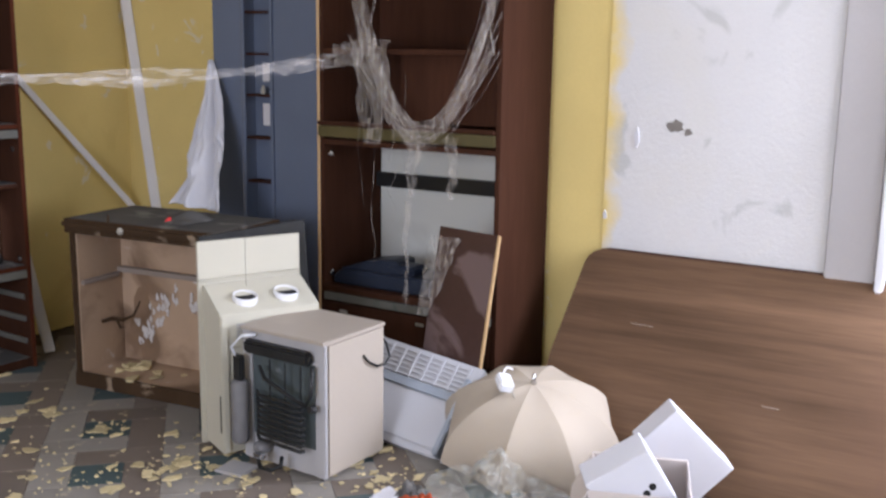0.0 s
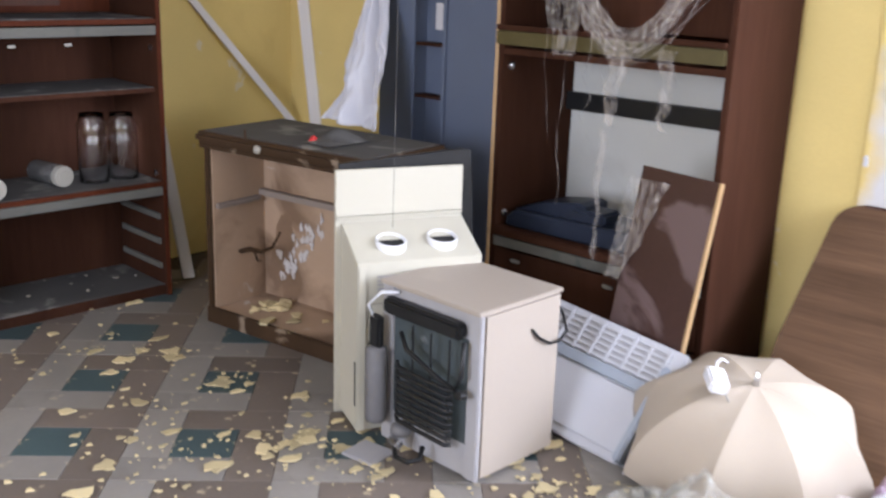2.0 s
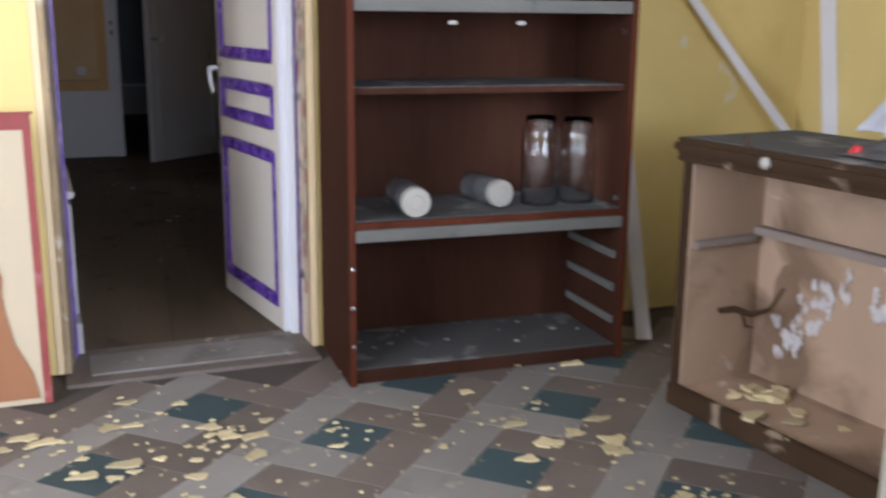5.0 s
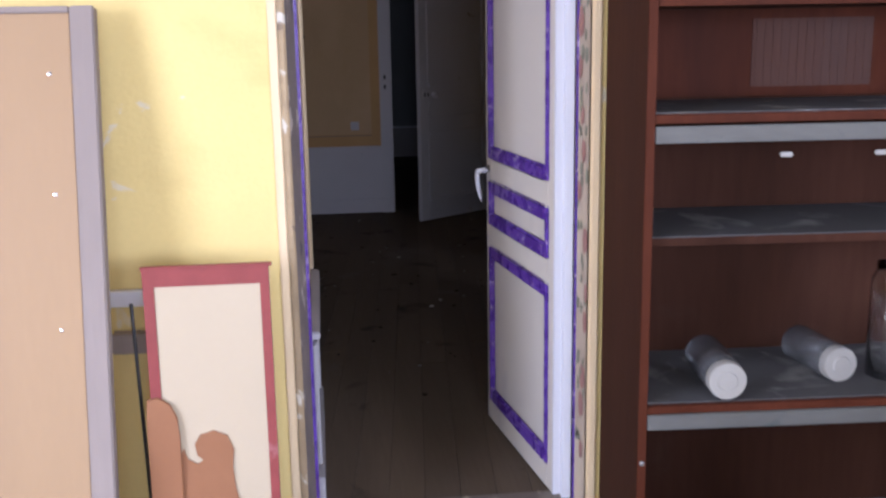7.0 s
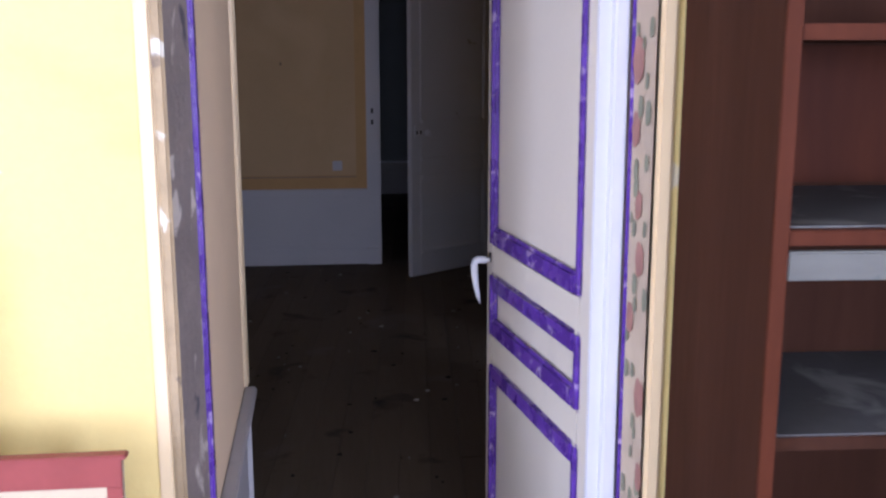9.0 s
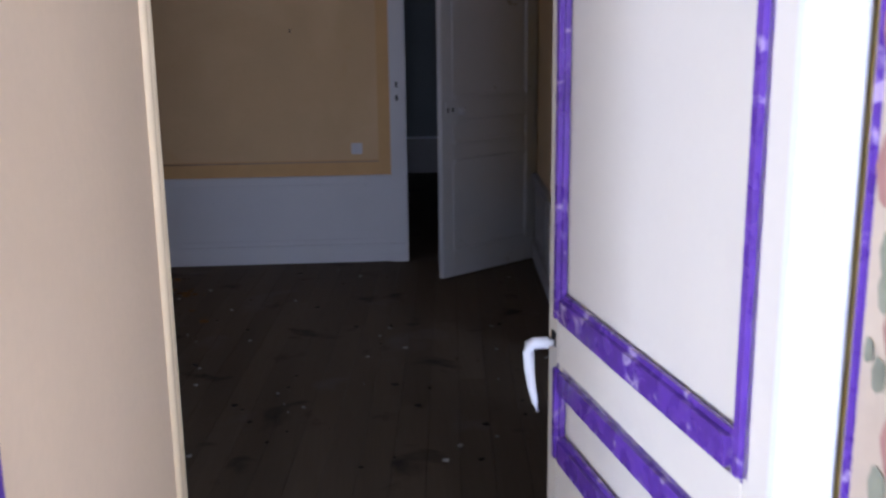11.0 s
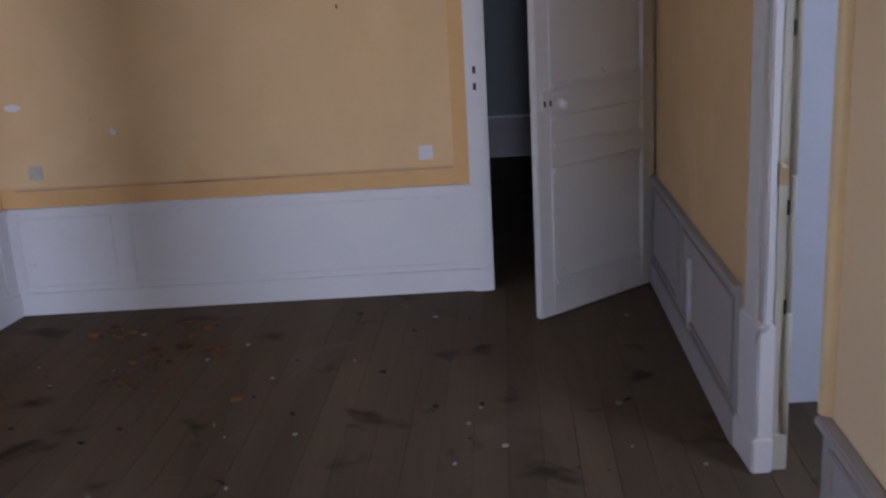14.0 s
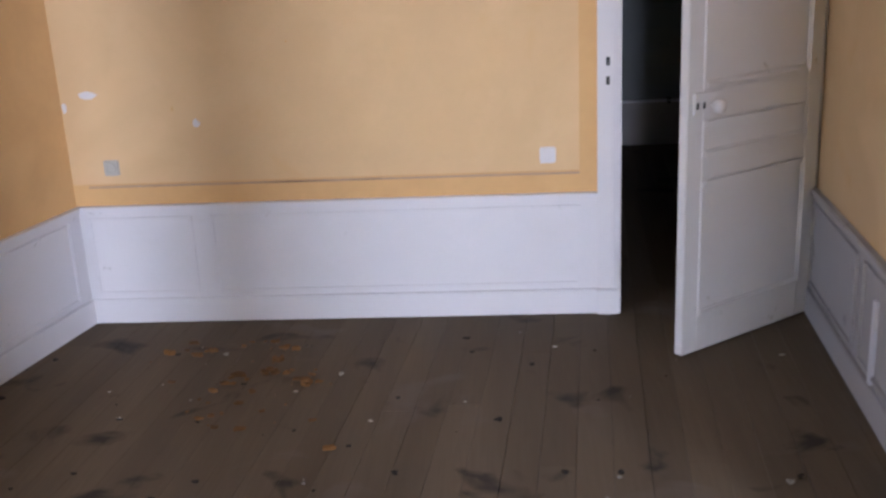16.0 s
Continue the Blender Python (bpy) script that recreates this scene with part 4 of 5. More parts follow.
def old_stove():
    s = thing("gas_heater", "cream enamelled heater cabinet with two round flue collars", "heater", "", along((1.165, -2.20), (1.585, -2.40)))
    W, D = 0.465, 0.19
    part("back_plate", box((0, 0, 0.0), (W, 0.018, 0.88), None, 0.003), "enamel", s, "tall cream enamel back plate")
    bm = bmesh.new()
    prof = [(0, 0.012), (-D, 0.012), (-D, 0.607), (-0.005, 0.698), (0, 0.698)]
    a = [bm.verts.new((0.02, y, z)) for y, z in prof]
    b = [bm.verts.new((W - 0.0, y, z)) for y, z in prof]
    bm.faces.new(a)
    bm.faces.new(b[::-1])
    for i in range(len(prof)):
        j = (i + 1) % len(prof)
        bm.faces.new((a[i], b[i], b[j], a[j]))
    bmesh.ops.bevel(bm, geom=bm.edges[:], offset=0.004, segments=2, affect="EDGES", clamp_overlap=True)
    part("body", bm, "enamel", s)
    for x in (0.160, 0.345):
        m = pose(x, -0.112, 0.641, 12, 0, 0)
        col = part("collar", lathe([(0.056, -0.035), (0.053, -0.01), (0.053, 0.020), (0.050, 0.023), (0.047, 0.020), (0.047, 0.0)], 28, m), "white_gloss", s, "white round flue collar", True)
        # flat dark disc stands for the shade inside the collar
        part("flue_hole", lathe([(0.047, 0.009), (0.0005, 0.009)], 28, m), "hole_shade", col)
    for k in range(5):
        part("louvre", box((0.09, -D - 0.004, 0.555 - 0.014 * k), (0.24, -D + 0.002, 0.562 - 0.014 * k), None, 0.001), "grey_steel", s)
    part("front_door", box((0.06, -D - 0.008, 0.03), (W - 0.02, -D, 0.47), None, 0.004), "enamel", s)
    part("side_rail", box((0.02, -D - 0.012, 0.015), (0.05, -D, 0.60), None, 0.004), "enamel", s)
    part("plate_fold", box((0.0, -0.008, 0.708), (W, 0.0, 0.722), None, 0.004), "enamel", s)
    part("slot", box((0.0175, -D + 0.01, 0.10), (0.0205, -D + 0.02, 0.26)), "black", s)
    # board drawn black: its rim doubles as the shadow line around the plate
    tagged(part("dark_frame", extrude_outline([(0.05, 0), (0.56, 0.0), (0.57, 0.02), (0.505, 0.925), (0.47, 0.93), (0.02, 0.894)], 0.016, along((1.185, -2.165), (1.60, -2.365)), 0.002), "black"), "thin board standing behind the heater, black to take in the shadow line", "board")
    return s


old_stove()


def fridge():
    f = thing("small_fridge", "small beige fridge seen from behind with rusty coil", "fridge", "", pose(1.10, -2.905, 0, 0, 0, -2.5))
    W, D, H = 0.39, 0.435, 0.578
    part("cabinet", box((0.03, 0, 0.02), (W, D, H - 0.012), None, 0.008), "beige_steel", f)
    part("top", box((0.0, -0.003, H - 0.014), (W + 0.004, D + 0.003, H), None, 0.004), "beige_steel", f)
    part("back_frame", box((0.012, 0.0, 0.02), (0.03, 0.05, H - 0.014), None, 0.003), "grey_steel", f)
    part("back_frame", box((0.012, D - 0.05, 0.02), (0.03, D, H - 0.014), None, 0.003), "grey_steel", f)
    part("back_sheet", box((0.022, 0.05, 0.02), (0.031, D - 0.05, H - 0.014)), "grey_steel", f)
    part("machine_recess", box((0.019, 0.055, 0.13), (0.0215, D - 0.052, 0.475)), "fridge_dark", f, "dark grimy back sheet")
    part("top_bar", box((-0.022, 0.06, 0.475), (0.022, D - 0.03, 0.53), None, 0.012), "black", f, "thick black plastic bar")
    for k in range(9):
        z = 0.135 + 0.023 * k
        pts = [(-0.022, 0.075, z), (-0.034, 0.09, z - 0.004), (-0.036, 0.20, z), (-0.034, D - 0.13, z + 0.002), (-0.022, D - 0.11, z + 0.014)]
        part("coil_bar", tube(bmesh.new(), pts, 0.0075, 8), "black", f, smooth=True)
    for y in (0.09, 0.17, 0.25):
        part("coil_wire", tube(bmesh.new(), [(-0.028, y, 0.14), (-0.026, y, 0.475)], 0.0035, 6), "black", f)
    part("feed_pipe", tube(bmesh.new(), [(-0.03, 0.30, 0.44), (-0.045, 0.26, 0.40), (-0.05, 0.18, 0.375), (-0.05, 0.11, 0.35), (-0.04, 0.05, 0.33), (-0.03, 0.035, 0.37), (-0.015, 0.04, 0.48)], 0.008, 8), "black", f, smooth=True)
    part("side_knob", tube(bmesh.new(), [(-0.02, 0.03, 0.315), (-0.045, 0.03, 0.32)], [0.016, 0.014], 10), "black", f)
    part("drier_cylinder", tube(bmesh.new(), [(-0.035, D - 0.025, 0.10), (-0.035, D - 0.025, 0.115), (-0.035, D - 0.025, 0.35), (-0.035, D - 0.025, 0.362)], [0.030, 0.036, 0.036, 0.030], 18), "dull_grey", f, "dull grey metal cylinder", True)
    part("cylinder_clip", box((-0.05, D - 0.05, 0.36), (-0.02, D - 0.0, 0.47), None, 0.008), "black", f)
    part("white_hose", tube(bmesh.new(), [(-0.03, D - 0.02, 0.44), (-0.05, D + 0.0, 0.50), (-0.02, D - 0.03, 0.545), (0.01, D - 0.08, 0.55)], 0.006, 8), "white_plastic", f, smooth=True)
    part("compressor", lathe([(0.0005, 0.045), (0.02, 0.044), (0.034, 0.034), (0.038, 0.02), (0.034, 0.006), (0.0005, 0.002)], 18, pose(-0.01, 0.31, 0.075)), "dull_grey", f, smooth=True)
    part("capacitor", tube(bmesh.new(), [(-0.06, 0.30, 0.08), (-0.075, 0.25, 0.085)], 0.014, 10), "chrome", f)
    part("loop_wire", tube(bmesh.new(), [(-0.05, 0.30, 0.06), (-0.08, 0.26, 0.04), (-0.08, 0.20, 0.045), (-0.06, 0.17, 0.06), (-0.03, 0.19, 0.085)], 0.009, 8), "black", f, smooth=True)
    part("power_cord", tube(bmesh.new(), [(0.245, -0.004, 0.47), (0.27, -0.01, 0.44), (0.32, -0.015, 0.41), (0.37, -0.015, 0.405), (0.41, -0.012, 0.43), (0.425, 0.02, 0.48), (0.41, 0.05, 0.53), (0.395, 0.06, 0.555)], 0.005, 8), "black", f, "black power cord", True)
    part("foot", tube(bmesh.new(), [(0.05, 0.04, 0.0), (0.05, 0.04, 0.022)], 0.014, 10), "black", f)
    part("foot", tube(bmesh.new(), [(0.35, 0.04, 0.0), (0.35, 0.04, 0.022)], 0.014, 10), "black", f)
    part("foot", tube(bmesh.new(), [(0.05, 0.40, 0.0), (0.05, 0.40, 0.022)], 0.014, 10), "black", f)
    part("foot", tube(bmesh.new(), [(0.35, 0.40, 0.0), (0.35, 0.40, 0.022)], 0.014, 10), "black", f)
    part("base_flap", box((-0.09, 0.33, 0.0), (0.03, 0.46, 0.012), pose(0, 0, 0, 0, 0, 8), 0.003), "grey_steel", f)
    return f


fridge()


def heater_panel():
    """A wall heater lying back against the board: grille above, plain front below."""
    bl, br, tr = Vector((1.545, -2.74, 0.06)), Vector((1.555, -3.165, 0.004)), Vector((1.845, -3.175, 0.335))
    x = (br - bl).normalized()
    zz = (tr - br)
    zz = (zz - zz.dot(x) * x)
    H = zz.length
    zz.normalize()
    y = zz.cross(x)
    m = Matrix((x, y, zz)).transposed().to_4x4()
    m.translation = bl
    h = thing("convector_heater", "white convector heater with slotted grille, lying tilted", "heater", "", m)
    W = (br - bl).length
    part("casing", box((-0.12, 0.012, 0), (W, 0.07, H), None, 0.006), "rad_white", h)
    part("front_plate", box((-0.10, 0.0, 0.03), (W - 0.045, 0.013, H * 0.55), None, 0.004), "rad_white", h)
    part("groove_bar", box((-0.11, -0.003, H * 0.57), (W - 0.02, 0.013, H * 0.66), None, 0.003), "rad_blue", h, "grey-blue recessed band")
    part("grille_back", box((-0.10, 0.006, H * 0.68), (W - 0.05, 0.0125, H * 0.955)), "grey_steel", h)
    for k in range(6):
        part("grille_slat", box((-0.10, 0.0, H * (0.68 + 0.05 * k)), (W - 0.05, 0.011, H * (0.706 + 0.05 * k)), None, 0.002), "rad_white", h)
    for k in range(8):
        x0 = -0.10 + k * (W + 0.05) / 7.2
        part("grille_bar", box((x0, -0.003, H * 0.67), (x0 + 0.012, 0.012, H * 0.965), None, 0.002), "rad_white", h)
    part("bracket_leg", box((W - 0.03, -0.075, 0.0), (W - 0.004, 0.0, H * 0.80), None, 0.006), "rad_blue", h, "dusty grey-blue side bracket")
    return h


heater_panel()


def umbrella():
    u = thing("umbrella", "open beige cloth umbrella lying upside on the rubbish", "umbrella", "", pose(1.73, -3.49, 0.355, 6, -14, 8))
    n = 8
    R, Hh = 0.405, 0.30

    def P(a, s):
        k = (a / (2 * math.pi) * n) % 1.0
        sag = 1 - 0.17 * (math.sin(math.pi * k)) * s ** 2
        r = R * math.sin(s * math.pi / 2 * 0.97) * sag
        z = -Hh * (1 - math.cos(s * math.pi / 2 * 0.97)) - 0.03 * math.sin(math.pi * k) * s + 0.05 * math.sin(math.pi * k) * max(0, s - 0.75)
        return Vector((r * math.cos(a), r * math.sin(a), z))
    for g in range(n):
        a0, a1 = 2 * math.pi * g / n, 2 * math.pi * (g + 1) / n
        part("canopy_gore", sheet(lambda p, q: P(a0 + (a1 - a0) * min(max(p, 0.0005), 0.9995), 0.02 + 0.98 * q), 8, 14), "umb", u, smooth=True)
        part("rib", tube(bmesh.new(), [P(a0 + 0.001, s) + Vector((0, 0, -0.006)) for s in (0.05, 0.3, 0.55, 0.8, 1.0)], 0.003, 6), "grey_steel", u)
    part("ferrule", tube(bmesh.new(), [(0, 0, -0.01), (0, 0, 0.02), (0, 0, 0.045)], [0.014, 0.01, 0.005], 12), "chrome", u, smooth=True)
    part("shaft", tube(bmesh.new(), [(0, 0, -0.01), (0, 0, -0.27)], 0.006, 10), "grey_steel", u)
    return u


umbrella()
plug = thing("white_plug_adapter", "white plastic adapter with thin cable on the umbrella", "adapter", "", pose(1.64, -3.40, 0.350, 10, -14, 40))
part("body", box((-0.045, -0.03, -0.004), (0.045, 0.03, 0.04), None, 0.008), "white_plastic", plug)
part("cable", tube(bmesh.new(), [(0.04, 0, 0.02), (0.07, -0.01, 0.038), (0.095, -0.03, 0.036), (0.105, -0.055, 0.022)], 0.004, 8), "white_plastic", plug, smooth=True)
part("cord", tube(bmesh.new(), [(-0.04, -0.02, 0.01), (-0.06, -0.05, -0.03), (-0.10, -0.09, -0.09), (-0.14, -0.11, -0.17)], 0.003, 6), "lid", plug, smooth=True)


def wood_panel():
    """The big veneered table top leaning on the plaster wall."""
    L = math.hypot(0.765, 0.765)
    m = Matrix.Translation((1.815, -3.36, 0.006)) @ pose(0, 0, 0, 0, 0, -90) @ pose(0, 0, 0, -44.6, 0, 0)
    W, r = 1.75, 0.09
    pts = [(0.06, 0), (W, 0), (W, L)] + [(r * (1 - math.sin(a)) * 1.0 + 0.0, L - r + r * math.cos(a)) for a in (0, 0.3, 0.6, 0.9, 1.2, 1.57)] + [(0.0, 0.5), (0.03, 0.2)]
    t = thing("table_top", "large walnut-veneered table top leaning on the wall", "table top", "", m)
    part("panel", extrude_outline(pts, 0.025, None, 0.004), "panel_wood", t)
    part("top_lipping", box((r, -0.0015, L - 0.009), (W - 0.005, 0.0265, L + 0.002), None, 0.001), "board_wood", t, "dark worn lipping on the edge")
    for x, z, w in ((0.32, 0.70, 0.10), (0.95, 0.42, 0.07), (0.55, 0.22, 0.05), (1.35, 0.80, 0.08)):
        part("scratch", box((x, -0.0006, z), (x + w, 0.0, z + 0.003)), "grey_wood", t, "pale scratch")
    return t


wood_panel()


def open_box(m, w, d, h, mat_name, label):
    b = thing("cardboard_box", label, "box", "", m)
    t = 0.005
    for a, c in (((0, 0, 0), (w, t, h)), ((0, d - t, 0), (w, d, h)), ((0, t, 0), (t, d - t, h)), ((w - t, t, 0), (w, d - t, h))):
        part("wall", box(a, c, None, 0.0015), mat_name, b)
    part("bottom", box((t, t, 0), (w - t, d - t, t)), mat_name, b)
    part("flap", box((0, 0, 0), (0.15, d, t), pose(0, 0, h) @ pose(0, 0, 0, 0, 118, 0)), mat_name, b)
    part("flap", box((0, 0, 0), (w, 0.13, t), pose(0, d, h) @ pose(0, 0, 0, -55, 0, 0)), mat_name, b)
    return b


open_box(pose(1.14, -3.985, 0, 0, 0, -70), 0.34, 0.33, 0.24, "pale_card", "open pale pinkish cardboard box on the floor")


def white_case(m, w, d, h, label, holes=False):
    c = thing("white_box", label, "box", "white boxes", m)
    part("shell", extrude_outline([(0, 0), (w, 0), (w, h), (0, h)], d, None, 0.003), "paper", c)
    part("tuck_flap", box((0.003, 0.003, h), (w - 0.003, d - 0.003, h + 0.002), None, 0.0008), "paper", c)
    for x, z in ((0.50, 0.80), (0.55, 0.68)) if holes else ():
        part("hole", lathe([(0.013, 0.0), (0.012, 0.003), (0.0005, 0.003)], 14, pose(w * x, 0.0, h * z, 90)), "black", c)
    return c


white_case(pose(1.15, -3.97, 0.25, 0, 58, -59), 0.24, 0.17, 0.24, "white cardboard carton with two punched holes in the box", True)
white_case(pose(1.57, -4.0, 0.26, 0, 45, -59), 0.32, 0.13, 0.19, "white foam carton leaning on the table top")


def heap(name, mat_name, cx, cy, w, d, h, seed, label, category, freq=9.0, parent=None):
    def f(u, v):
        e = (math.sin(math.pi * u) * math.sin(math.pi * v)) ** 0.5
        q = noise.noise(Vector((u * freq * 0.5 + seed, v * freq * 0.5, seed)))
        q2 = noise.noise(Vector((u * freq * 1.6 + seed, v * freq * 1.6, seed + 3)))
        x = cx + w * (u - 0.5) * (1 + 0.25 * noise.noise(Vector((3 * v, seed, u))))
        y = cy + d * (v - 0.5) * (1 + 0.25 * noise.noise(Vector((3 * u, seed + 5, v))))
        return Vector((x, y, 0.004 + e * max(0.01, h * (0.6 + 0.8 * q + 0.35 * q2))))
    return tagged(part(name, sheet(f, 44, 44), mat_name, smooth=True), label, category)


heap("white_rag", "cloth", 1.03, -3.33, 0.42, 0.42, 0.04, 1.0, "crumpled white printed cloth on the floor", "cloth")
heap("red_rag", "red_cloth", 1.10, -3.36, 0.18, 0.26, 0.075, 2.0, "crumpled red and cream cloth on the white cloth", "cloth", 14)
heap("yellow_rag", "yellow_cloth", 1.06, -3.66, 0.24, 0.26, 0.06, 3.0, "crumpled mustard-yellow cloth on the floor", "cloth")
heap("plastic_bag", "bagfilm", 1.33, -3.52, 0.42, 0.52, 0.17, 4.0, "crumpled clear plastic bag under the umbrella", "plastic bag", 6)
heap("mauve_rag", "lilac", 1.80, -3.93, 0.3, 0.22, 0.14, 5.0, "mauve cloth heaped behind the boxes", "cloth")
heap("grey_rag", "dusty", 1.20, -3.24, 0.14, 0.10, 0.06, 6.0, "dusty grey scrap of cloth", "cloth")


# torn plastic film hung across the wall unit
def festoon():
    f = thing("torn_plastic_film", "torn clear plastic film hanging in a festoon", "plastic film")

    def arc(u, v):
        y = -2.42 - 0.74 * u
        low = 1.30 + 1.45 * (u - 0.48) ** 2 * 2.0
        wid = 0.03 + 0.10 * abs(u - 0.5)
        jit = 0.03 * noise.noise(Vector((9 * u, 4 * v, 1.0)))
        return Vector((1.99 + jit, y + 0.06 * (v - 0.5), low - wid * v + jit))
    part("swag", sheet(arc, 50, 8), "film", f, smooth=True)

    def tail(y0, z0, z1, w, s):
        return lambda u, v: Vector((1.985 + 0.03 * noise.noise(Vector((4 * u, 5 * v, s))), y0 + w * (u - 0.5) * (1 - 0.55 * v) + 0.04 * noise.noise(Vector((s, 4 * v, 0))), z0 + (z1 - z0) * v))
    part("tail", sheet(tail(-2.50, 1.72, 1.25, 0.22, 2.0), 14, 30), "film", f, smooth=True)
    part("tail", sheet(tail(-2.73, 1.33, 1.02, 0.09, 5.0), 6, 24), "film", f, smooth=True)
    part("tail", sheet(tail(-2.94, 1.30, 1.03, 0.07, 7.0), 6, 20), "film", f, smooth=True)
    part("tail", sheet(tail(-2.70, 1.0, 0.52, 0.03, 9.0), 4, 20), "film", f, smooth=True)
    # single threads drooping between the two ends, gathered at the low point
    rt = random.Random(31)
    for k in range(44):
        y0, y1 = -2.38 - rt.uniform(0, 0.10), -3.18 + rt.uniform(0, 0.10)
        z0, z1, sag = rt.uniform(1.62, 1.95), rt.uniform(1.62, 1.95), rt.uniform(1.24, 1.36)
        q = [(1.975 + rt.uniform(-0.01, 0.01), y0 + (y1 - y0) * i / 14, sag + ((z0 if i < 7 else z1) - sag) * abs(i / 7 - 1) ** 1.8 + rt.uniform(-0.008, 0.008)) for i in range(15)]
        part("thread", tube(bmesh.new(), q, rt.uniform(0.0006, 0.0016), 4), "film", f)
    for k in range(4):
        y0, z0 = -2.44 - 0.09 * (k % 5) + rt.uniform(-0.02, 0.02), rt.uniform(1.25, 1.75)
        dz = rt.uniform(0.25, 0.6)
        part("thread", tube(bmesh.new(), [(1.975 + rt.uniform(-0.01, 0.01), y0 + 0.006 * rt.uniform(-1, 1) * i, z0 - dz * i / 6) for i in range(7)], rt.uniform(0.0006, 0.0014), 4), "film", f)
    part("clump", sheet(lambda u, v: Vector((1.90 + 0.06 * noise.noise(Vector((6 * u, 6 * v, 1))), -2.36 - 0.16 * u, 1.60 + 0.10 * v + 0.03 * noise.noise(Vector((5 * u, 5 * v, 8))))), 16, 10), "film", f, smooth=True)
    part("strand", sheet(lambda u, v: Vector((1.92 - 1.64 * u, -2.38 + 0.144 * u, 1.63 - 0.07 * u - 0.03 * math.sin(math.pi * u) + (0.05 + 0.02 * math.sin(12 * u)) * (v - 0.5) + 0.012 * noise.noise(Vector((30 * u, 3 * v, 2))))), 60, 5), "film_flat", f, smooth=True)
    part("cord", tube(bmesh.new(), [(0.278, -2.236, 1.56), (0.26, -2.22, 2.70)], 0.0015, 6), "film", f)
    for y, z in ((-2.46, 2.3), (-3.13, 2.3)):
        part("cord", tube(bmesh.new(), [(1.99, y, 1.66), (2.0, y + (0.12 if y < -3 else -0.15), z)], 0.004, 6), "film", f)
    return f


festoon()


def board_film():
    def f(u, v):
        return Vector((1.915 + 0.062 * v + 0.012 * noise.noise(Vector((5 * u, 5 * v, 4))), -2.80 - 0.03 * v - 0.17 * u * (0.35 + 0.65 * v) + 0.02 * noise.noise(Vector((4 * v, 7 * u, 1))), 0.50 + 0.36 * v))
    return tagged(part("plastic_scrap", sheet(f, 14, 20), "film", smooth=True), "scrap of torn plastic film stuck on the board", "plastic film")


board_film()
tagged(part("hanging_thread", tube(bmesh.new(), [(1.27, -2.37, 2.7), (1.272, -2.372, 1.6), (1.27, -2.37, 0.70)], 0.0009, 5), "dusty"), "thin pale thread hanging from the ceiling", "thread")

# by the door: leaning panels
pl = thing("plywood_board", "plywood panel framed in grey weathered timber", "board", "", pose(-1.327, -0.61, 0, -11, 0, 0))
part("sheet", box((0, 0, 0.0), (0.415, 0.02, 1.57), None, 0.003), "ply", pl)
part("batten", box((0.415, -0.012, 0.0), (0.475, 0.03, 1.586), None, 0.004), "grey_wood", pl, "grey weathered batten")
part("top_batten", box((0.0, -0.008, 1.57), (0.415, 0.028, 1.586), None, 0.003), "grey_wood", pl)
for x, z in ((0.36, 1.42), (0.36, 1.12), (0.36, 0.78), (0.45, 1.40), (0.45, 1.0)):
    part("nail_head", lathe([(0.006, 0), (0.005, 0.003), (0.0005, 0.004)], 8, pose(x, 0.0, z, 90)), "chrome", pl)


def decor_panel():
    d = thing("decor_panel", "cream board with faded red painted border and brown scroll shapes", "board", "", pose(-0.772, -0.45, 0, -2.5, 0, 0))
    W, H = 0.32, 0.90
    part("sheet", box((0, 0.0, 0), (W, 0.014, H), None, 0.002), "cream_panel", d)
    for a, b in (((0.0, -0.004, 0), (0.028, 0.0, H - 0.045)), ((W - 0.024, -0.004, 0), (W, 0.0, H - 0.045)), ((0, -0.004, H - 0.045), (W, 0.0, H))):
        part("border", box(a, b, None, 0.001), "red_trim", d)
    part("top_edge", box((-0.004, -0.010, H), (W + 0.008, 0.016, H + 0.008), None, 0.002), "red_trim", d)
    pts = [(0.03, 0.02), (0.285, 0.02), (0.27, 0.10), (0.225, 0.20), (0.205, 0.30), (0.20, 0.36), (0.205, 0.41), (0.19, 0.45), (0.155, 0.465), (0.12, 0.455), (0.105, 0.43), (0.11, 0.40), (0.125, 0.385), (0.11, 0.375), (0.085, 0.39), (0.075, 0.42), (0.05, 0.35), (0.03, 0.30)]
    part("scroll_shape", extrude_outline(pts, 0.005, pose(0, -0.0055, 0), 0), "brown_paint", d, "brown painted scroll")
    pts2 = [(-0.012, 0.1)] + [(-0.012, 0.50), (-0.008, 0.56), (0.02, 0.565), (0.05, 0.545), (0.066, 0.51), (0.07, 0.46), (0.068, 0.1)]
    part("side_scroll", extrude_outline(pts2, 0.012, pose(0, -0.018, 0), 0.002), "brown_paint", d, "brown rounded lath end")
    return d


decor_panel()
st = thing("wall_strip", "short white painted strip on grey batten at the wall", "batten")
part("white_face", box((-0.90, -0.235, 0.757), (-0.72, -0.203, 0.800), None, 0.003), "white_gloss", st)
part("grey_batten", box((-0.90, -0.245, 0.625), (-0.72, -0.201, 0.682), None, 0.003), "grey_wood", st)
tagged(part("thin_rod", tube(bmesh.new(), [(-0.815, -0.36, 0.80), (-0.79, -0.42, 0.004)], 0.005, 8), "black"), "thin dark metal rod leaning by the board", "rod")


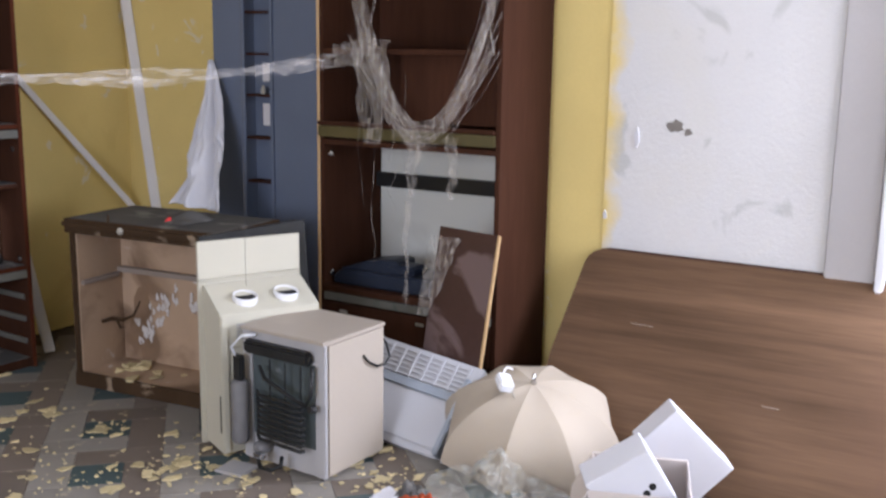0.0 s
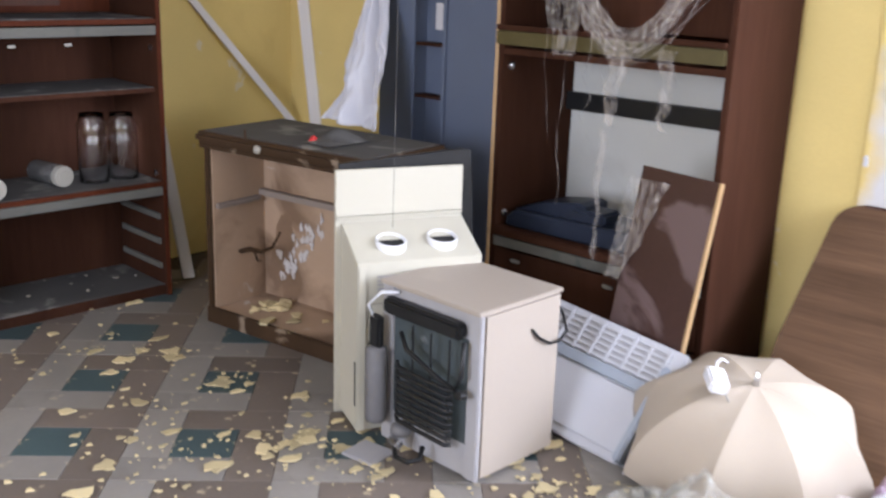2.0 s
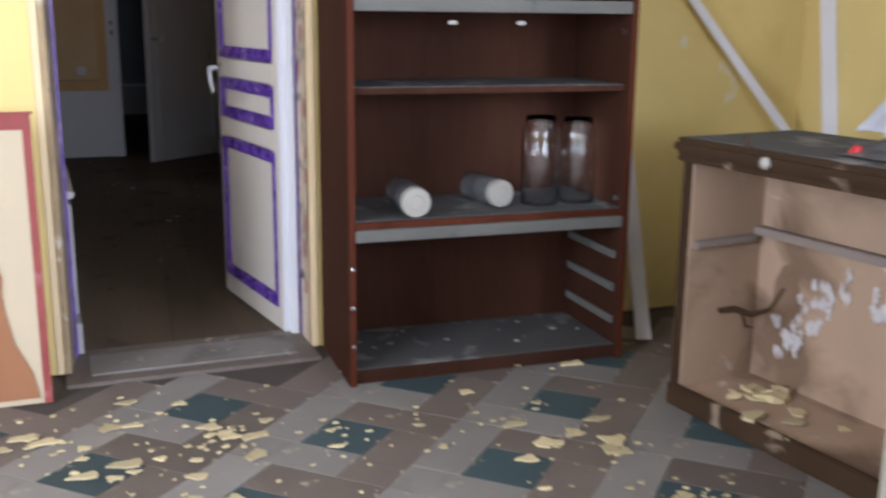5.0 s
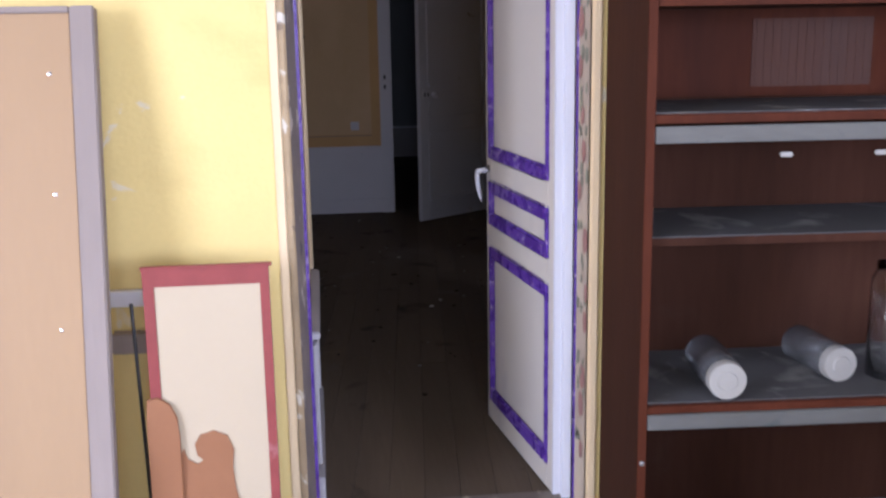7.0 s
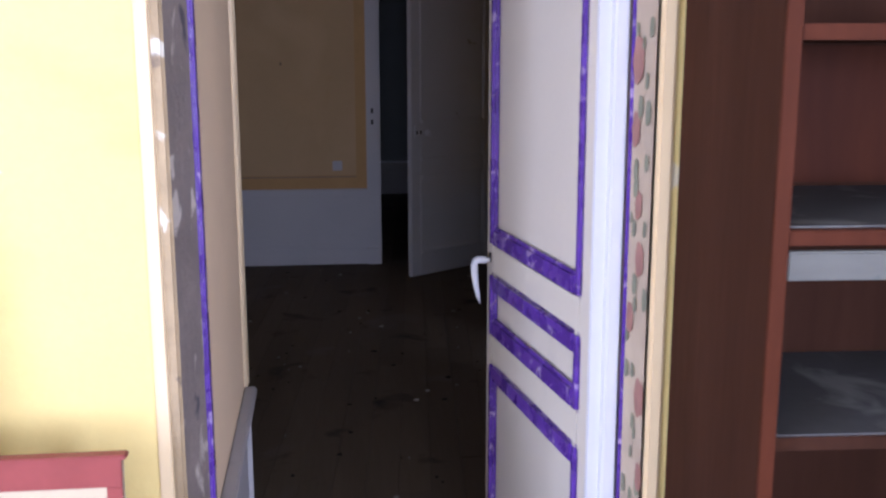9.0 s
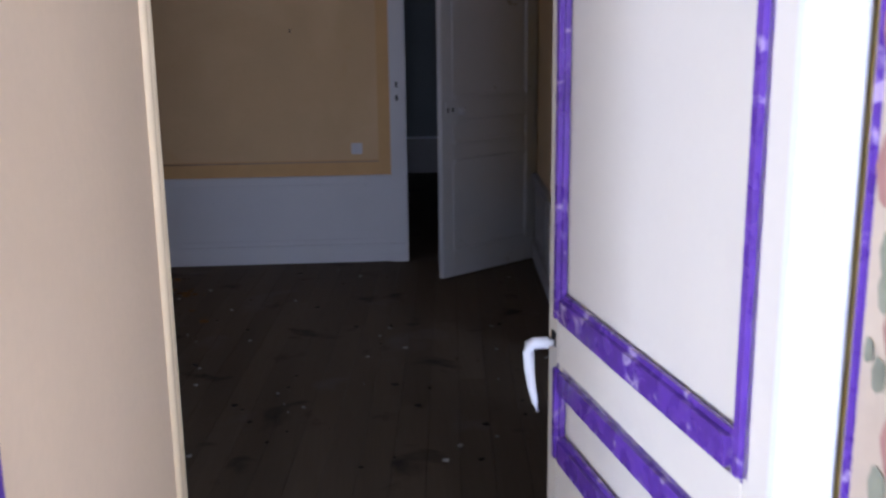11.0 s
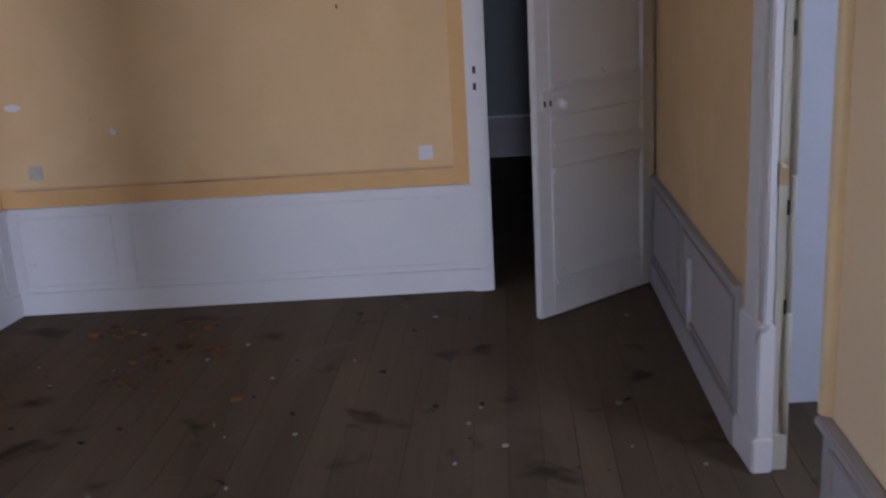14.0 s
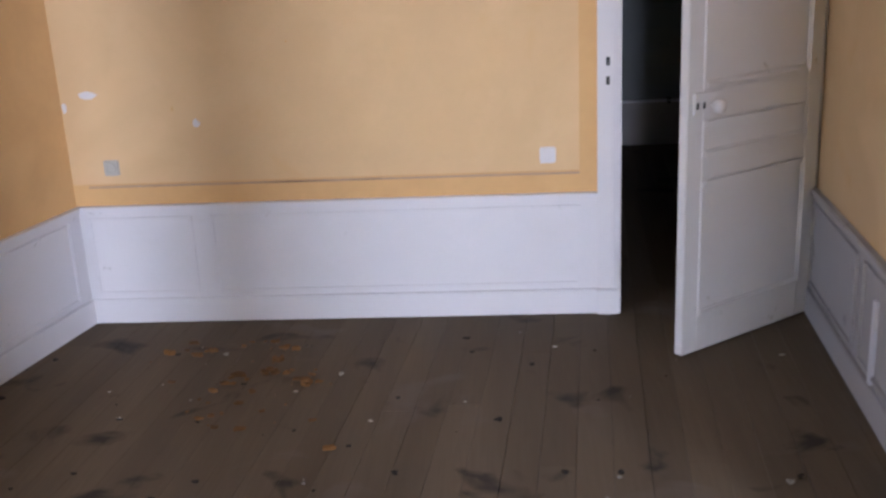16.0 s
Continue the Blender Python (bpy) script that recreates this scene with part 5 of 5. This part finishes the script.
# ---- loose bits on the floors ----
def scatter(name, label, category, material, n, area, size, seed, clusters=(), lift=0.0, curl=0.25):
    """Many small irregular flakes as one object."""
    rnd = random.Random(seed)
    vs, fs = [], []
    for i in range(n):
        if clusters and rnd.random() < 0.7:
            cx, cy, cr = rnd.choice(clusters)
            x, y = cx + rnd.gauss(0, cr), cy + rnd.gauss(0, cr)
        else:
            x, y = rnd.uniform(area[0], area[2]), rnd.uniform(area[1], area[3])
        if not (area[0] < x < area[2] and area[1] < y < area[3]):
            continue
        r = size * rnd.uniform(0.25, 1.0) ** 1.6 * 1.6
        k = rnd.randint(7, 10)
        a0 = rnd.uniform(0, 6.28)
        st = rnd.uniform(0.5, 1.0)
        base = len(vs)
        z0 = lift + rnd.uniform(0.002, 0.006)
        hh = rnd.uniform(0.1, 1.0) * r * curl
        for top in (0, 1):
            for j in range(k):
                a = a0 + 2 * math.pi * j / k
                rr = r * (0.45 + 0.75 * ((i * 7 + j * 13) % 10) / 10)
                vs.append((x + rr * math.cos(a), y + rr * st * math.sin(a), z0 + top * (0.004 + hh * (0.3 + 0.7 * ((j * 5 + i) % 4) / 4))))
        fs.append(tuple(range(base + k, base + 2 * k)))
        for j in range(k):
            fs.append((base + j, base + (j + 1) % k, base + k + (j + 1) % k, base + k + j))
    me = bpy.data.meshes.new(name)
    me.from_pydata(vs, [], fs)
    me.materials.append(M[material])
    ob = new(name, me)
    return tagged(ob, label, category, kind="stuff")


random.seed(11)
spots = [(random.uniform(-0.6, 1.9), random.uniform(-3.4, -0.7), random.uniform(0.05, 0.16)) for _ in range(46)]
scatter("paint_flakes", "scattered ochre paint and plaster flakes on the tiles", "debris", "chip", 420, (-1.6, -4.4, 2.4, -0.55), 0.032, 3, spots, 0.0, 0.08)
scatter("paint_crumbs", "fine ochre crumbs on the tiles", "debris", "chip", 1000, (-1.6, -4.6, 2.4, -0.5), 0.008, 4, spots, 0.0, 0.15)
scatter("cabinet_flakes", "ochre flakes lying in the cabinet", "debris", "chip", 14, (1.42, -1.85, 1.64, -1.20), 0.034, 5, [(1.54, -1.32, 0.07)], 0.066, 0.5)
scatter("unit_flakes", "pale crumbs on the shelf unit base", "debris", "debris", 14, (0.5, -0.62, 1.4, -0.3), 0.012, 6, (), 0.055)
scatter("dead_leaves", "curled brown dead leaves on the floorboards", "dead leaves", "leaf", 70, (-1.9, 3.9, -0.7, 5.1), 0.018, 7, [(-1.27, 4.70, 0.09), (-1.39, 4.57, 0.08), (-1.07, 4.61, 0.05), (-1.37, 4.37, 0.10), (-1.62, 4.93, 0.06), (-1.24, 4.88, 0.05)], 0.004, 0.9)
scatter("floor_crumbs", "small plaster crumbs on the floorboards", "debris", "debris", 75, (-2.3, 0.9, 0.8, 5.1), 0.010, 8, (), 0.004)
scatter("floor_dirt", "dark dirt specks on the floorboards", "debris", "gap", 120, (-2.3, 0.9, 0.8, 5.1), 0.012, 9, (), 0.004, 0.1)

# ---- floors, piece by piece ----
base_floor = setting("floor", box((-3.2, -7.2, -0.1), (2.75, -0.2, -0.006)), "grout", "old tiled floor, grimy, of teal, grey and brown tiles", "floor")
CELL, GAP = 0.5, 0.002
S, U = 0.20, 0.15
rot = pose(0.345, -1.02, 0, 0, 0, 45)


def tile_mesh(name, w, d, material):
    bm = box((GAP / 2, GAP / 2, -0.01), (w - GAP / 2, d - GAP / 2, 0.0), None, 0)
    bmesh.ops.bevel(bm, geom=[e for e in bm.edges if all(v.co.z > -0.001 for v in e.verts)], offset=0.0007, segments=1, affect="EDGES")
    me = bpy.data.meshes.new(name)
    bm.to_mesh(me)
    bm.free()
    me.materials.append(M[material])
    return me


T_SQ = tile_mesh("tile_square", S, S, "tile_teal")
T_H = tile_mesh("tile_long", S + U, U, "tile_grey")
T_HB = tile_mesh("tile_long_brown", S + U, U, "tile_brown")
T_V = tile_mesh("tile_upright", U, S + U, "tile_brown")
T_VG = tile_mesh("tile_upright_grey", U, S + U, "tile_grey")
far = bmesh.new()
count = 0
rnd = random.Random(21)
for i in range(-16, 17):
    for j in range(-16, 17):
        for me, ox, oy in ((T_SQ, 0, 0), (T_H, 0, S), (T_V, S, -U), (T_HB, -U, -U), (T_VG, -U, 0)):
            p = rot @ Vector((i * CELL + ox - S / 2, j * CELL + oy - S / 2, 0))
            c = rot @ Vector((i * CELL + ox, j * CELL + oy, 0))
            if not (-3.1 < c.x < 2.55 and -7.1 < c.y < -0.36) or (-0.5 < c.x < 0.54 and c.y > -0.44):
                continue
            m = Matrix.Translation((p.x, p.y, rnd.uniform(-0.0012, 0.0))) @ pose(0, 0, 0, 0, 0, 45)
            if -1.0 < c.x < 2.0 and -3.4 < c.y and count < 300:
                ob = new("tile", me)
                ob.parent = base_floor
                ob.matrix_world = m
                count += 1
            else:
                n0 = len(far.faces)
                far.from_mesh(me)
                far.verts.ensure_lookup_table()
                far.faces.ensure_lookup_table()
                k = {"tile_square": 0, "tile_long": 1, "tile_long_brown": 2, "tile_upright": 2, "tile_upright_grey": 1}[me.name]
                for v in far.verts[-len(me.vertices):]:
                    v.co = m @ v.co
                for q in range(n0, len(far.faces)):
                    far.faces[q].material_index = k
me = bpy.data.meshes.new("outer_tiles")
far.to_mesh(me)
far.free()
for k in ("tile_teal", "tile_grey", "tile_brown"):
    me.materials.append(M[k])
ot = tagged(new("outer_tiles", me), "old tiles of teal, grey and brown", kind="stuff")
ot.parent = base_floor

floor_2 = setting("floor_boards_base", box((-3.3, -0.2, -0.12), (2.75, 9.2, -0.012)), "gap", "old wooden plank floor, worn brown", "floor")
PW = 0.118
rnd = random.Random(31)


def plank(x0, y0, y1, parent):
    """A floorboard that runs with the lean of the room."""
    bm = bmesh.new()
    g = 0.0005
    dz = rnd.uniform(-0.0015, 0.0)
    c = [(skew(x0 + g, y0 + g), y0 + g), (skew(x0 + PW - g, y0 + g), y0 + g), (skew(x0 + PW - g, y1 - g), y1 - g), (skew(x0 + g, y1 - g), y1 - g)]
    lo = [bm.verts.new((x, y, -0.02)) for x, y in c]
    hi = [bm.verts.new((x, y, dz)) for x, y in c]
    bm.faces.new(hi)
    for k in range(4):
        bm.faces.new((lo[k], lo[(k + 1) % 4], hi[(k + 1) % 4], hi[k]))
    bmesh.ops.bevel(bm, geom=[e for e in bm.edges if all(v.co.z > -0.01 for v in e.verts)], offset=0.0009, segments=1, affect="EDGES")
    return part("floorboard", bm, "plank", parent)


for k in range(-29, 24):
    x0 = k * PW + 0.05
    y = 0.02 - rnd.uniform(0, 1.5)
    while y < 9.04:
        y1 = y + rnd.uniform(2.2, 3.6)
        a, b = max(y, 0.02), min(y1, 9.04)
        if b - a > 0.1:
            plank(x0, a, b, floor_2)
        y = y1
